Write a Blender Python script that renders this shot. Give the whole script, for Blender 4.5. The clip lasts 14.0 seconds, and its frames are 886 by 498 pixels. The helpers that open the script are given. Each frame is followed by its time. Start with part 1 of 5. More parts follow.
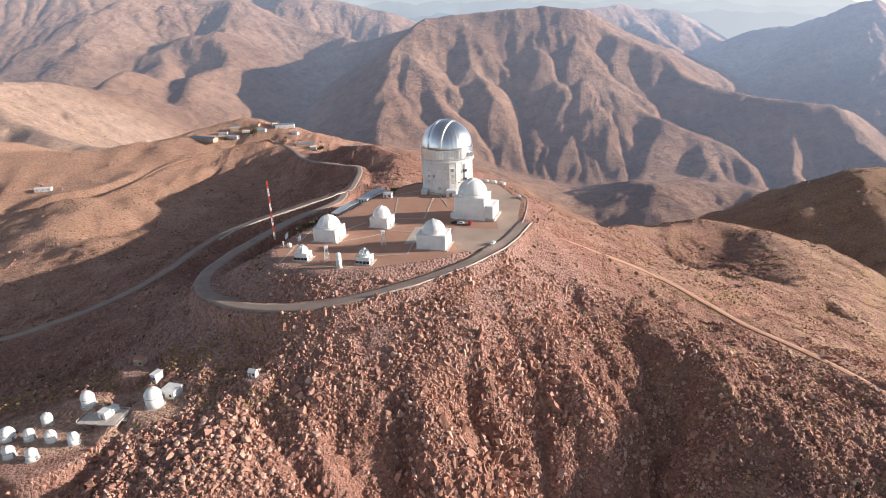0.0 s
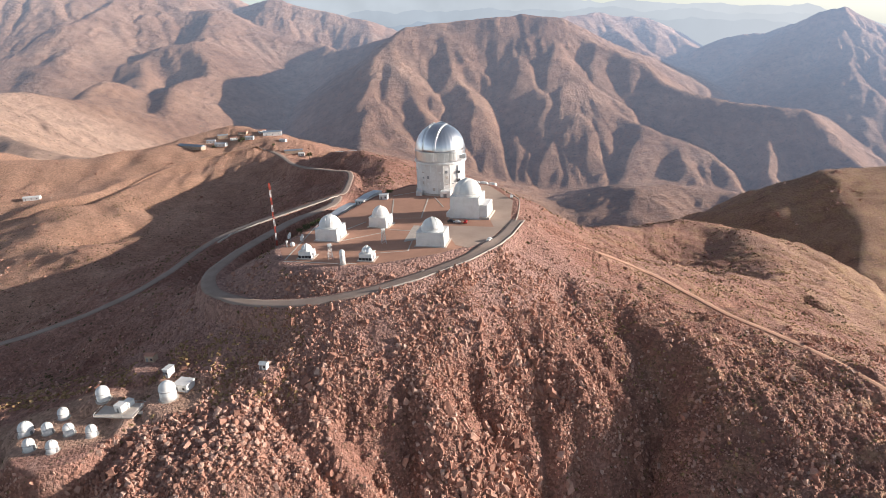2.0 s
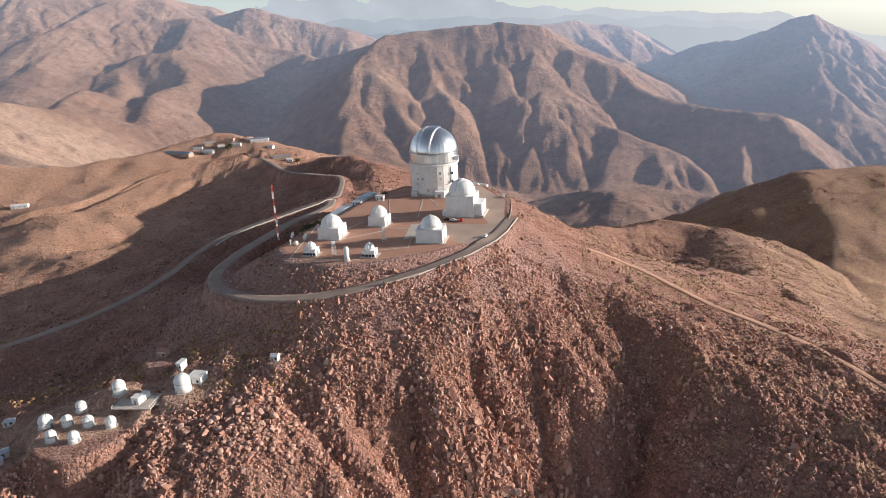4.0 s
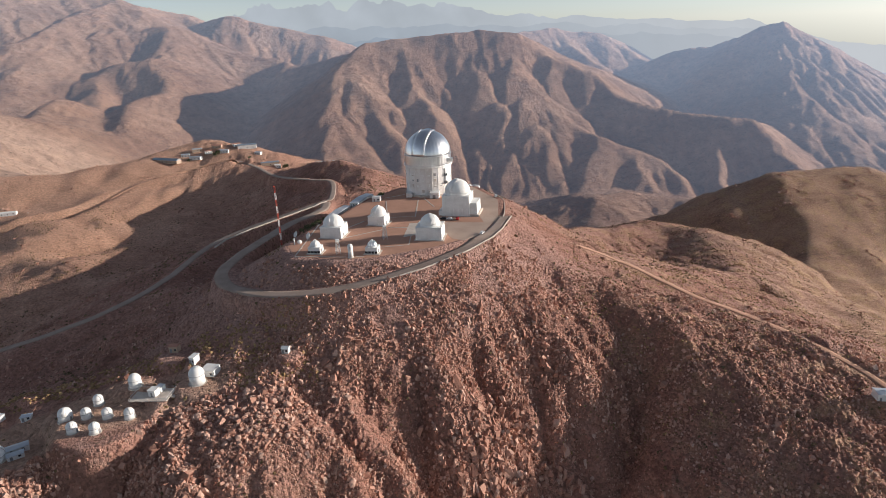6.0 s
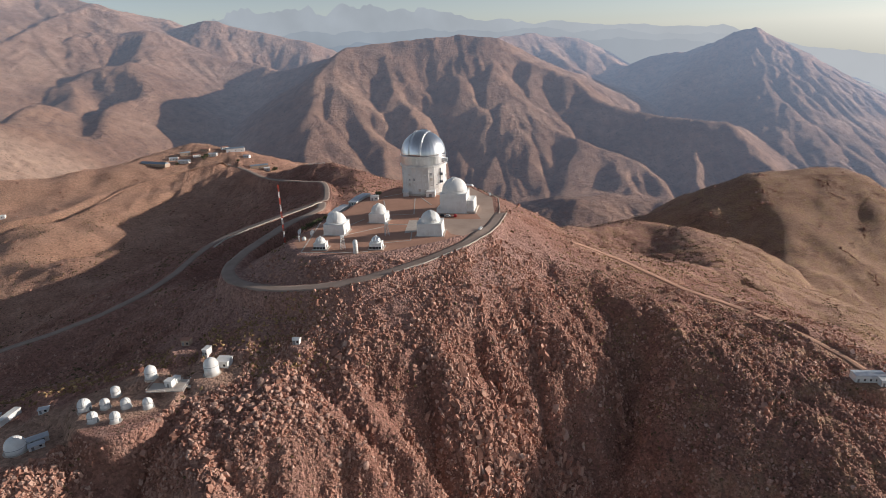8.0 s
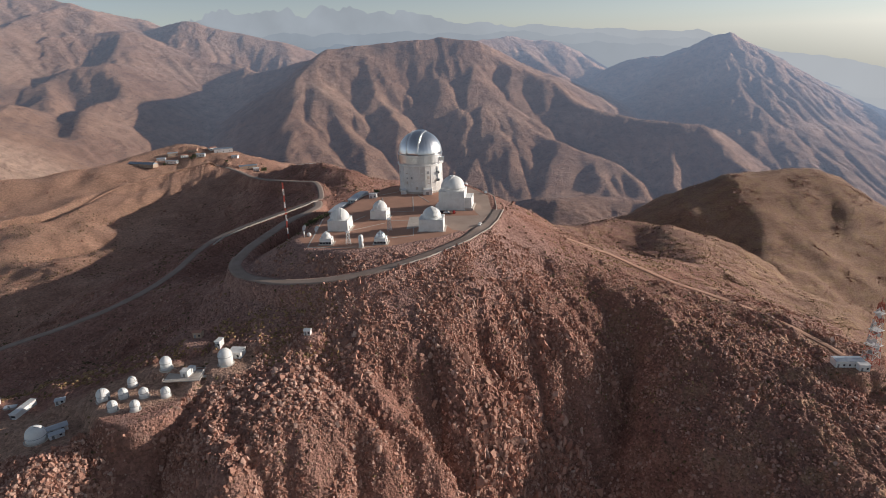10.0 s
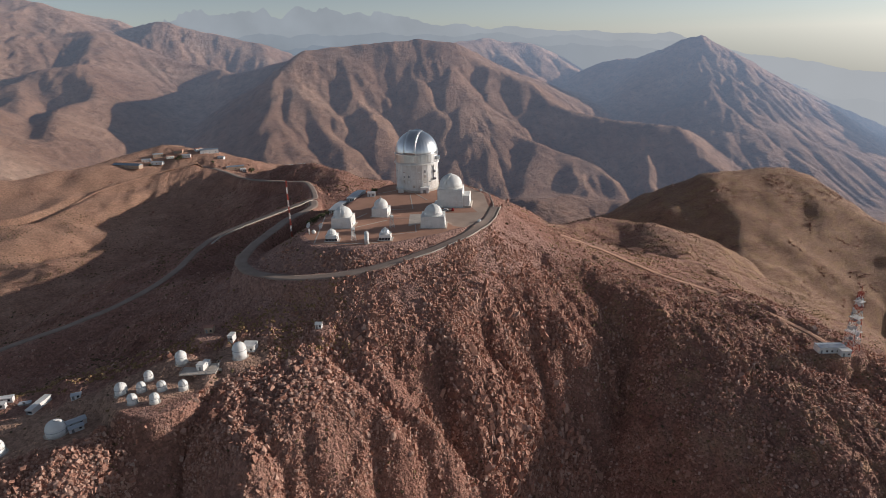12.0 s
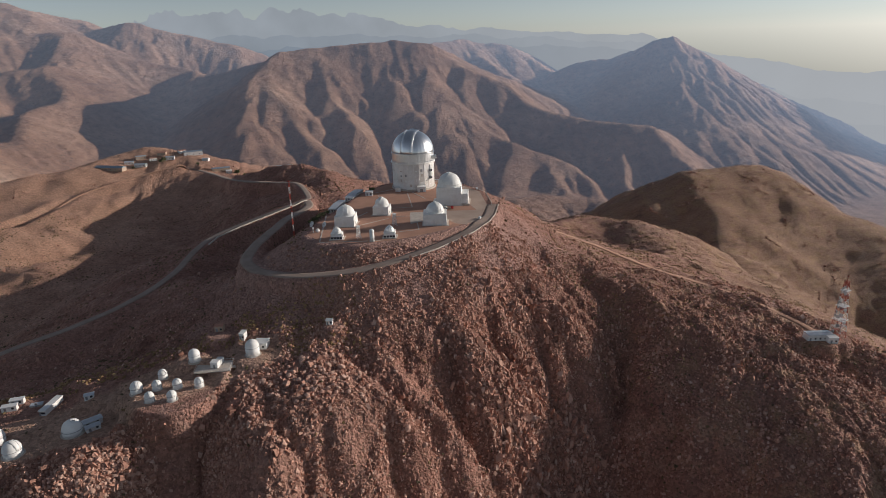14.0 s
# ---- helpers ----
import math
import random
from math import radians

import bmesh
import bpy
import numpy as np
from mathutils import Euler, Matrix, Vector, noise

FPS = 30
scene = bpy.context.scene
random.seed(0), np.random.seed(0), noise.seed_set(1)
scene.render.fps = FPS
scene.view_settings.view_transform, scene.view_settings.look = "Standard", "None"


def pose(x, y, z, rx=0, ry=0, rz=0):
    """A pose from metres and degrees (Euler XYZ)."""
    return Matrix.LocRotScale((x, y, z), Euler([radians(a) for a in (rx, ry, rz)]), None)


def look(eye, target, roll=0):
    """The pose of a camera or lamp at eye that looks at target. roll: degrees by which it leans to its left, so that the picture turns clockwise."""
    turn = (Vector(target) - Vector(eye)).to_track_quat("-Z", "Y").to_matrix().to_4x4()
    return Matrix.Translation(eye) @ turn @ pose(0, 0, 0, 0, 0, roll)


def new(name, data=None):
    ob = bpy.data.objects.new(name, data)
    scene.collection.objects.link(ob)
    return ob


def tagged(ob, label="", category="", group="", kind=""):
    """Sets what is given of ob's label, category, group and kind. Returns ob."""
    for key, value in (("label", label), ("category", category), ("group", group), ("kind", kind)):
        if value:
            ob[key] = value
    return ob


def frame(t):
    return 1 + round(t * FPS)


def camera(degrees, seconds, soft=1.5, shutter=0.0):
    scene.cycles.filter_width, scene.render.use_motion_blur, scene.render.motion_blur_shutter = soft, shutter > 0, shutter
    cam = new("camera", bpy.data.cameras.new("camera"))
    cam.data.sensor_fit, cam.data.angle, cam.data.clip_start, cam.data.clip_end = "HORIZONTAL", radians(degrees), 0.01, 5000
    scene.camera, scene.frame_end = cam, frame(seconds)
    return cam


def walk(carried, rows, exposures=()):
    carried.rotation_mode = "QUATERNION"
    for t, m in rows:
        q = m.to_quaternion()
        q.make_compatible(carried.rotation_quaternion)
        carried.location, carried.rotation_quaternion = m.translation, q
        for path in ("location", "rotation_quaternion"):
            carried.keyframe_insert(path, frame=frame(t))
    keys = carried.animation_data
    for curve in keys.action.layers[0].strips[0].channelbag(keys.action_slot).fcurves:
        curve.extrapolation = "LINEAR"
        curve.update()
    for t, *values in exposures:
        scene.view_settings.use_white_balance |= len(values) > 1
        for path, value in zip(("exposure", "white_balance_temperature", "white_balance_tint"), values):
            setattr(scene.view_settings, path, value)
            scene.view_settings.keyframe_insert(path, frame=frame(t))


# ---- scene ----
cam = camera(70.4, 14.0, 0.75)
PATH = [
    (0, (-6.462, -388.397, 112.184), (-6.454, -386.531, 111.463), -2.0),
    (0.5, (-8.4, -391.524, 111.966), (-8.379, -389.657, 111.251), -2.1),
    (1, (-10.54, -394.889, 111.847), (-10.504, -393.02, 111.136), -2.1),
    (1.5, (-12.839, -398.425, 111.792), (-12.788, -396.554, 111.087), -2.2),
    (2, (-15.264, -402.077, 111.777), (-15.198, -400.204, 111.077), -2.2),
    (2.5, (-17.791, -405.795, 111.781), (-17.709, -403.922, 111.086), -2.3),
    (3, (-20.401, -409.543, 111.79), (-20.303, -407.668, 111.1), -2.3),
    (5.5, (-34.484, -427.823, 111.703), (-34.307, -425.946, 111.036), -2.4),
    (6, (-37.525, -431.283, 111.663), (-37.332, -429.406, 111.001), -2.4),
    (6.5, (-40.659, -434.658, 111.628), (-40.451, -432.782, 110.969), -2.4),
    (7, (-43.899, -437.946, 111.605), (-43.675, -436.07, 110.949), -2.4),
    (7.5, (-47.255, -441.142, 111.601), (-47.015, -439.267, 110.948), -2.3),
    (8, (-50.738, -444.242, 111.623), (-50.482, -442.369, 110.972), -2.3),
    (10.5, (-70.266, -458.024, 112.274), (-69.925, -456.162, 111.629), -1.8),
    (11, (-74.585, -460.328, 112.505), (-74.226, -458.469, 111.861), -1.8),
    (11.5, (-79.014, -462.42, 112.751), (-78.637, -460.565, 112.106), -1.7),
    (12, (-83.53, -464.261, 112.993), (-83.133, -462.41, 112.349), -1.6),
    (12.5, (-88.098, -465.802, 113.21), (-87.683, -463.955, 112.565), -1.5),
    (13, (-92.678, -466.987, 113.371), (-92.244, -465.144, 112.727), -1.5),
    (13.5, (-97.218, -467.747, 113.441), (-96.765, -465.909, 112.797), -1.5),
    (14, (-101.658, -468.005, 113.375), (-101.185, -466.171, 112.732), -1.6),
]
walk(cam, [(t, look(eye, target, roll)) for t, eye, target, roll in PATH], [(0, 0.75, 6080, 10), (3, 0.61, 6080, 10), (5.5, 0.35, 6080, 10), (8, 0.07, 6060, 10), (10.5, -0.1, 6040, 10), (14, -0.28, 6030, 10)])

# ---- world and sun ----
SUN_EL, SUN_AZ = radians(13.3), radians(1.0)          # low sun from +x, a touch ahead of the camera
world = bpy.data.worlds.new("sky")
scene.world = world
world.use_nodes = True
wn = world.node_tree.nodes
sky = wn.new("ShaderNodeTexSky")
sky.sky_type, sky.sun_disc = "NISHITA", False
sky.sun_elevation, sky.sun_rotation = SUN_EL, math.pi / 2 - SUN_AZ
sky.altitude, sky.air_density, sky.dust_density, sky.ozone_density = 2200, 0.9, 1.4, 0.9
milk = wn.new("ShaderNodeHueSaturation")                # dust-laden, milky air
milk.inputs["Saturation"].default_value = 0.48
world.node_tree.links.new(sky.outputs["Color"], milk.inputs["Color"])
world.node_tree.links.new(milk.outputs["Color"], wn["Background"].inputs["Color"])
wn["Background"].inputs["Strength"].default_value = 0.094
sun = new("sun", bpy.data.lights.new("sun", "SUN"))
sun.data.energy, sun.data.angle, sun.data.color = 5.0, radians(0.53), (1.0, 0.85, 0.70)
to_sun = Vector((math.cos(SUN_EL) * math.cos(SUN_AZ), math.cos(SUN_EL) * math.sin(SUN_AZ), math.sin(SUN_EL)))
sun.matrix_world = look(to_sun * 300, (0, 0, 0))


# ---- numpy noise ----
def _hash(ix, iy, seed):
    n = (ix.astype(np.int64) * 374761393 + iy.astype(np.int64) * 668265263 + seed * 974634777) & 0xFFFFFFFF
    n = ((n ^ (n >> 13)) * 1274126177) & 0xFFFFFFFF
    return (n ^ (n >> 16)) & 0xFFFF


def gnoise(x, y, seed=0):
    """Gradient noise, about -1 to 1."""
    x0, y0 = np.floor(x), np.floor(y)
    fx, fy = x - x0, y - y0
    ux, uy = fx * fx * fx * (fx * (fx * 6 - 15) + 10), fy * fy * fy * (fy * (fy * 6 - 15) + 10)

    def corner(dx, dy):
        a = _hash(x0 + dx, y0 + dy, seed) * (2 * math.pi / 65536)
        return np.cos(a) * (fx - dx) + np.sin(a) * (fy - dy)
    top = corner(0, 0) * (1 - ux) + corner(1, 0) * ux
    low = corner(0, 1) * (1 - ux) + corner(1, 1) * ux
    return 1.5 * (top * (1 - uy) + low * uy)


def fbm(x, y, size, octaves=4, seed=0, gain=0.5):
    total, amp = np.zeros_like(x), 1.0
    for k in range(octaves):
        total += amp * gnoise(x / size, y / size, seed + k)
        size, amp = size / 2.03, amp * gain
    return total


def ridged(x, y, size, octaves=4, seed=0, gain=0.5):
    """0 to about 1, with sharp crests."""
    total, amp, norm = np.zeros_like(x), 1.0, 0.0
    for k in range(octaves):
        total += amp * (1 - np.abs(gnoise(x / size, y / size, seed + k)))
        norm, size, amp = norm + amp, size / 2.1, amp * gain
    return total / norm


def smooth(a, b, v):
    t = np.clip((v - a) / (b - a), 0, 1)
    return t * t * (3 - 2 * t)


def along(x, y, line):
    """Distance to a polyline, the arc length of the nearest point, its height, and the side (+1 left)."""
    best = np.full_like(x, 1e9)
    arc, height, side, run = np.zeros_like(x), np.zeros_like(x), np.ones_like(x), 0.0
    for (ax, ay, az), (bx, by, bz) in zip(line[:-1], line[1:]):
        dx, dy = bx - ax, by - ay
        n = math.hypot(dx, dy)
        t = np.clip(((x - ax) * dx + (y - ay) * dy) / (n * n), 0, 1)
        d = np.hypot(x - ax - t * dx, y - ay - t * dy)
        near = d < best
        best = np.where(near, d, best)
        arc = np.where(near, run + t * n, arc)
        height = np.where(near, az + t * (bz - az), height)
        side = np.where(near, np.sign(dx * (y - ay) - dy * (x - ax)), side)
        run += n
    return best, arc, height, side


def ridge(x, y, line, left, right=None, flat=5.0, wave=0.0, size=60.0, seed=3, curve=0.0):
    """A crest with slopes to its two sides, cut by gullies that run down from it."""
    right = left if right is None else right
    best, fall, arc, far = np.full_like(x, -1e9), np.zeros_like(x), np.zeros_like(x), np.zeros_like(x)
    run = 0.0
    for (ax, ay, az), (bx, by, bz) in zip(line[:-1], line[1:]):
        dx, dy = bx - ax, by - ay
        n = math.hypot(dx, dy)
        t = np.clip(((x - ax) * dx + (y - ay) * dy) / (n * n), 0, 1)
        d = np.hypot(x - ax - t * dx, y - ay - t * dy)
        side = np.clip((dx * (y - ay) - dy * (x - ax)) / (n * (d + 1.0)), -1, 1)
        drop = (right + (left - right) * (0.5 + 0.75 * side - 0.25 * side ** 3)) * (np.sqrt(d * d + flat * flat) - flat) + curve * d * d
        h = az + t * (bz - az) - drop
        up = h > best
        best, fall, arc, far = np.where(up, h, best), np.where(up, drop, fall), np.where(up, run + t * n, arc), np.where(up, d, far)
        run += n
    if wave:
        cut = 1 - np.abs(gnoise(arc / size + 0.2 * np.sin(far / size), far / (5 * size), seed))
        best = best - fall * wave * (0.55 - cut)
    return best


def carve(h, x, y, line, west, east, k=3.0):
    """Cuts a gully with the given wall slopes into the heights h."""
    d, _, z, side = along(x, y, line)
    wall = z + np.where(side > 0, east, west) * np.maximum(d - 2.0, 0)
    return -blend([-h, -wall], k)


def blend(parts, k):
    top = np.maximum.reduce(parts)
    return top + k * np.log(sum(np.exp((p - top) / k) for p in parts))


# ---- the lie of the land ----
SUMMIT = [(46, -22), (37, -66), (20, -97), (-8, -112), (-40, -122), (-62, -122), (-86, -111), (-92, -92), (-78, -58), (-62, -32), (-44, 4), (-22, 28), (12, 36), (36, 18)]
LOOP_ROAD = [(40, -62, 0), (30, -84, -0.3), (22, -96, -1.0), (6, -111, -2.4), (-20, -127, -4.6), (-50, -138, -7.2), (-75, -139, -9.2), (-97, -132, -10.8), (-116, -118, -11.8), (-126, -100, -12.3), (-127, -82, -12.6), (-121, -55, -13), (-112, -28, -13.6), (-101, 8, -15.5), (-88, 38, -18), (-81, 68, -21.5), (-82, 98, -24.5)]
LOWER_ROAD = [(-330, -110, -66), (-262, -84, -53), (-235, -74, -49), (-205, -58, -43), (-182, -26, -38.5), (-172, 18, -37.5), (-160, 48, -36), (-141, 61, -32), (-118, 73, -28), (-95, 87, -24.5), (-84, 100, -24.5), (-79, 118, -27), (-80, 174, -32), (-83, 218, -36.5), (-89, 241, -37.5), (-110, 262, -40), (-157, 322, -46), (-199, 429, -54), (-238, 486, -54)]
FIELD_ROAD = [(-620, 215, -96), (-480, 262, -88), (-393, 305, -81), (-372, 345, -73), (-345, 395, -63), (-290, 440, -55), (-215, 465, -44)]
RIDGE_ROAD = [(62, -52, -14), (90, -46, -28), (119, -52, -40), (139, -70, -47.5), (155, -90, -53), (177, -112, -58), (194, -135, -62), (206, -160, -66), (211, -182, -68)]


def inside(x, y, ring):
    """Signed distance to a closed ring, negative within."""
    d, odd = np.full_like(x, 1e9), np.zeros(x.shape, bool)
    for (ax, ay), (bx, by) in zip(ring, ring[1:] + ring[:1]):
        dx, dy = bx - ax, by - ay
        t = np.clip(((x - ax) * dx + (y - ay) * dy) / (dx * dx + dy * dy), 0, 1)
        d = np.minimum(d, np.hypot(x - ax - t * dx, y - ay - t * dy))
        cross = (ay > y) != (by > y)
        odd ^= cross & (x < ax + (y - ay) * dx / (dy if abs(dy) > 1e-9 else 1e-9))
    return np.where(odd, -d, d)


def near_land(x, y):
    """Heights of the summit and what lies within about 1.4 km, before roads and pads."""
    wx = x + 9 * fbm(x, y, 70, 3, 11) + 2.5 * fbm(x, y, 14, 2, 12)
    wy = y + 9 * fbm(x, y, 70, 3, 21) + 2.5 * fbm(x, y, 14, 2, 22)
    keep = smooth(4, 60, inside(x, y, SUMMIT)) * (1 - 0.75 * smooth(50, 80, x) * smooth(-95, -115, y) * smooth(260, 230, x))
    wx, wy = x + (wx - x) * keep, y + (wy - y) * keep
    edge = np.maximum(inside(wx, wy, SUMMIT), 0)
    front = smooth(20, -60, wx) * smooth(-60, -110, wy)
    summit = -edge * (0.50 + 0.30 * smooth(-30, 60, wx) * smooth(-40, -110, wy) + 0.18 * smooth(0, -40, wx) * smooth(-115, -135, wy)) - 0.0016 * edge ** 2 * smooth(20, 70, edge)
    c = 0.0006
    parts = [
        np.maximum(summit, -900),
        ridge(wx, wy, [(-78, -150, -24), (-86, -165, -31), (-104, -170, -36), (-125, -175, -39), (-158, -188, -41), (-203, -190, -49), (-250, -190, -60), (-330, -215, -85)], 1.25, 0.42, 14, 0.3, 22, 5, c),
        ridge(wx, wy, [(-116, -150, -34), (-142, -145, -35), (-200, -151, -45), (-262, -158, -58), (-340, -172, -82)], 0.14, 0.42, 8, 0.2, 26, 25, c),
        ridge(wx, wy, [(-360, 382, -66), (-415, 308, -66), (-397, 240, -74), (-430, 140, -90)], 0.2, 0.25, 20, 0.3, 40, 26, c),
        ridge(wx, wy, [(-172, 20, -39), (-150, 62, -36), (-95, 92, -26), (-66, 130, -28)], 0.35, 0.30, 10, 0.2, 30, 27, c),
        ridge(wx, wy, [(42, -92, -14), (50, -130, -34), (52, -155, -46), (44, -180, -70), (32, -205, -102)], 0.75, 0.6, 5, 0.2, 16, 29, c),
        ridge(x, y, [(62, -54, -15), (90, -50, -30), (117, -57, -42.5), (136, -74, -50), (152, -94, -55.5), (174, -116, -60.5), (191, -138, -64.5)], 0.3, 0.34, 4, 0.0, 26, 30, c),
        ridge(wx, wy, [(36, -66, -1), (70, -90, -23), (98, -106, -38), (150, -108, -53), (196, -148, -63)], 0.55, 0.9, 6, 0.25, 26, 7, c),
        ridge(wx, wy, [(94, -112, -38), (104, -132, -40), (117, -158, -48), (132, -178, -58), (147, -193, -68), (168, -213, -84), (190, -240, -112), (215, -285, -160)], 0.26, 0.95, 2.5, 0.2, 18, 6, c),
        ridge(wx, wy, [(150, -112, -53), (160, -150, -57), (166, -180, -65), (176, -207, -79), (196, -245, -112)], 0.3, 0.3, 10, 0.2, 24, 28, c),
        ridge(wx, wy, [(196, -148, -63), (216, -186, -68), (250, -235, -82), (310, -320, -120)], 0.55, 0.95, 8, 0.4, 26, 8, c),
        ridge(wx, wy, [(0, -118, -8), (8, -160, -38), (14, -180, -62), (1, -209, -101), (-25, -255, -165)], 2.1, 0.85, 4, 0.4, 16, 9, c),
        ridge(wx, wy, [(-50, -140, -20), (-54, -172, -41), (-57, -190, -52), (-60, -208, -66), (-64, -235, -97), (-72, -290, -160)], 0.8, 0.4, 8, 0.3, 14, 10, c),
        ridge(wx, wy, [(-98, -174, -39), (-99, -190, -45), (-98, -205, -53), (-100, -225, -68), (-106, -270, -114), (-112, -320, -166)], 0.45, 0.6, 9, 0.3, 14, 11, c),
        ridge(wx, wy, [(-148, -195, -39), (-135, -213, -46), (-131, -235, -65), (-136, -290, -124)], 0.5, 0.8, 8, 0.3, 14, 12, c),
        ridge(wx, wy, [(-182, -206, -45), (-190, -219, -43.5), (-202, -225, -51), (-210, -245, -76), (-218, -290, -128)], 0.85, 0.9, 5, 0.3, 12, 2, c),
        ridge(wx, wy, [(-10, 25, -3), (-42, 110, -30), (-50, 190, -36), (-60, 255, -33)], 0.4, 0.5, 14, 0.3, 45, 13, c),
        ridge(wx, wy, [(-12, 255, -44), (-46, 264, -30), (-82, 298, -27), (-140, 345, -40), (-192, 410, -55)], 0.46, 0.45, 8, 0.15, 45, 4, c),
        ridge(wx, wy, [(-192, 410, -55), (-225, 480, -53), (-228, 535, -42), (-290, 565, -35), (-350, 530, -41), (-450, 440, -51), (-640, 420, -40), (-900, 440, -40)], 0.22, 0.45, 14, 0.3, 45, 14, c),
        ridge(wx, wy, [(-100, -90, -14), (-170, -45, -37), (-250, -82, -51), (-340, -112, -68), (-520, -170, -110)], 0.30, 0.36, 22, 0.3, 40, 15, c),
        ridge(wx, wy, [(-230, 470, -55), (-300, 330, -74), (-330, 170, -78), (-420, 60, -92)], 0.10, 0.14, 40, 0.3, 60, 16, c),
        ridge(wx, wy, [(-760, 420, -30), (-740, 240, -50), (-760, 60, -70)], 0.12, 0.14, 60, 0.3, 60, 17, c),
        ridge(wx, wy, [(60, -20, -16), (130, -10, -60), (215, 20, -86), (285, 75, -108), (322, 170, -120), (335, 245, -123), (300, 285, -127)], 0.30, 0.45, 18, 0.3, 40, 18, c),
        ridge(wx, wy, [(20, 45, -16), (90, 140, -72), (180, 226, -110), (300, 280, -126)], 0.45, 0.4, 20, 0.3, 40, 19, c),
        ridge(wx, wy, [(330, 470, -225), (467, 490, -170), (525, 495, -150), (602, 498, -132), (700, 505, -128), (770, 505, -136), (870, 545, -190), (1060, 560, -340), (1300, 600, -560)], 0.6, 0.48, 20, 0.08, 45, 20, 0.0004),
        ridge(wx, wy, [(650, 498, -136), (600, 410, -168), (540, 300, -207), (470, 190, -250)], 0.42, 0.6, 12, 0.06, 40, 23, 0.0004),
        ridge(wx, wy, [(770, 500, -138), (850, 380, -205), (930, 200, -330)], 0.4, 0.3, 30, 0.1, 40, 24, 0.0004),
    ]
    h = blend(parts, 4.0)
    h = carve(h, wx, wy, [(106, -139, -46), (97, -155, -57), (86, -171, -73), (74, -188, -92), (63, -206, -111), (50, -235, -150), (32, -295, -235)], 1.05, 0.85)
    h = carve(h, wx, wy, [(-148, -203, -47), (-151, -214, -57), (-153, -235, -76), (-158, -280, -130)], 0.35, 1.1)
    h = carve(h, wx, wy, [(-225, 352, -68), (-288, 362, -80), (-306, 300, -85), (-292, 240, -88), (-335, 195, -92)], 0.42, 0.42)
    rock = smooth(12, 45, edge) * smooth(900, 500, np.hypot(x, y))
    steep = smooth(-14, -40, h) * smooth(-120, -165, y)
    h += rock * (1.6 * fbm(x, y, 30, 3, 31) + 0.8 * fbm(x, y, 7, 3, 32))
    h += smooth(300, 420, x) * (2.2 * (ridged(x, y, 26, 4, 36, 0.65) - 0.62))
    h += rock * steep * (1 - 0.5 * smooth(-75, -95, x)) * (3.2 * (ridged(x, y * 0.35, 24, 5, 33, 0.6) - 0.62) + 2.4 * (ridged(x, y * 0.6, 6, 3, 34, 0.7) - 0.6) + 0.55 * gnoise(x / 2.3, y / 2.3, 37))
    h += smooth(60, 300, edge) * 5 * fbm(x, y, 120, 4, 35)
    return h


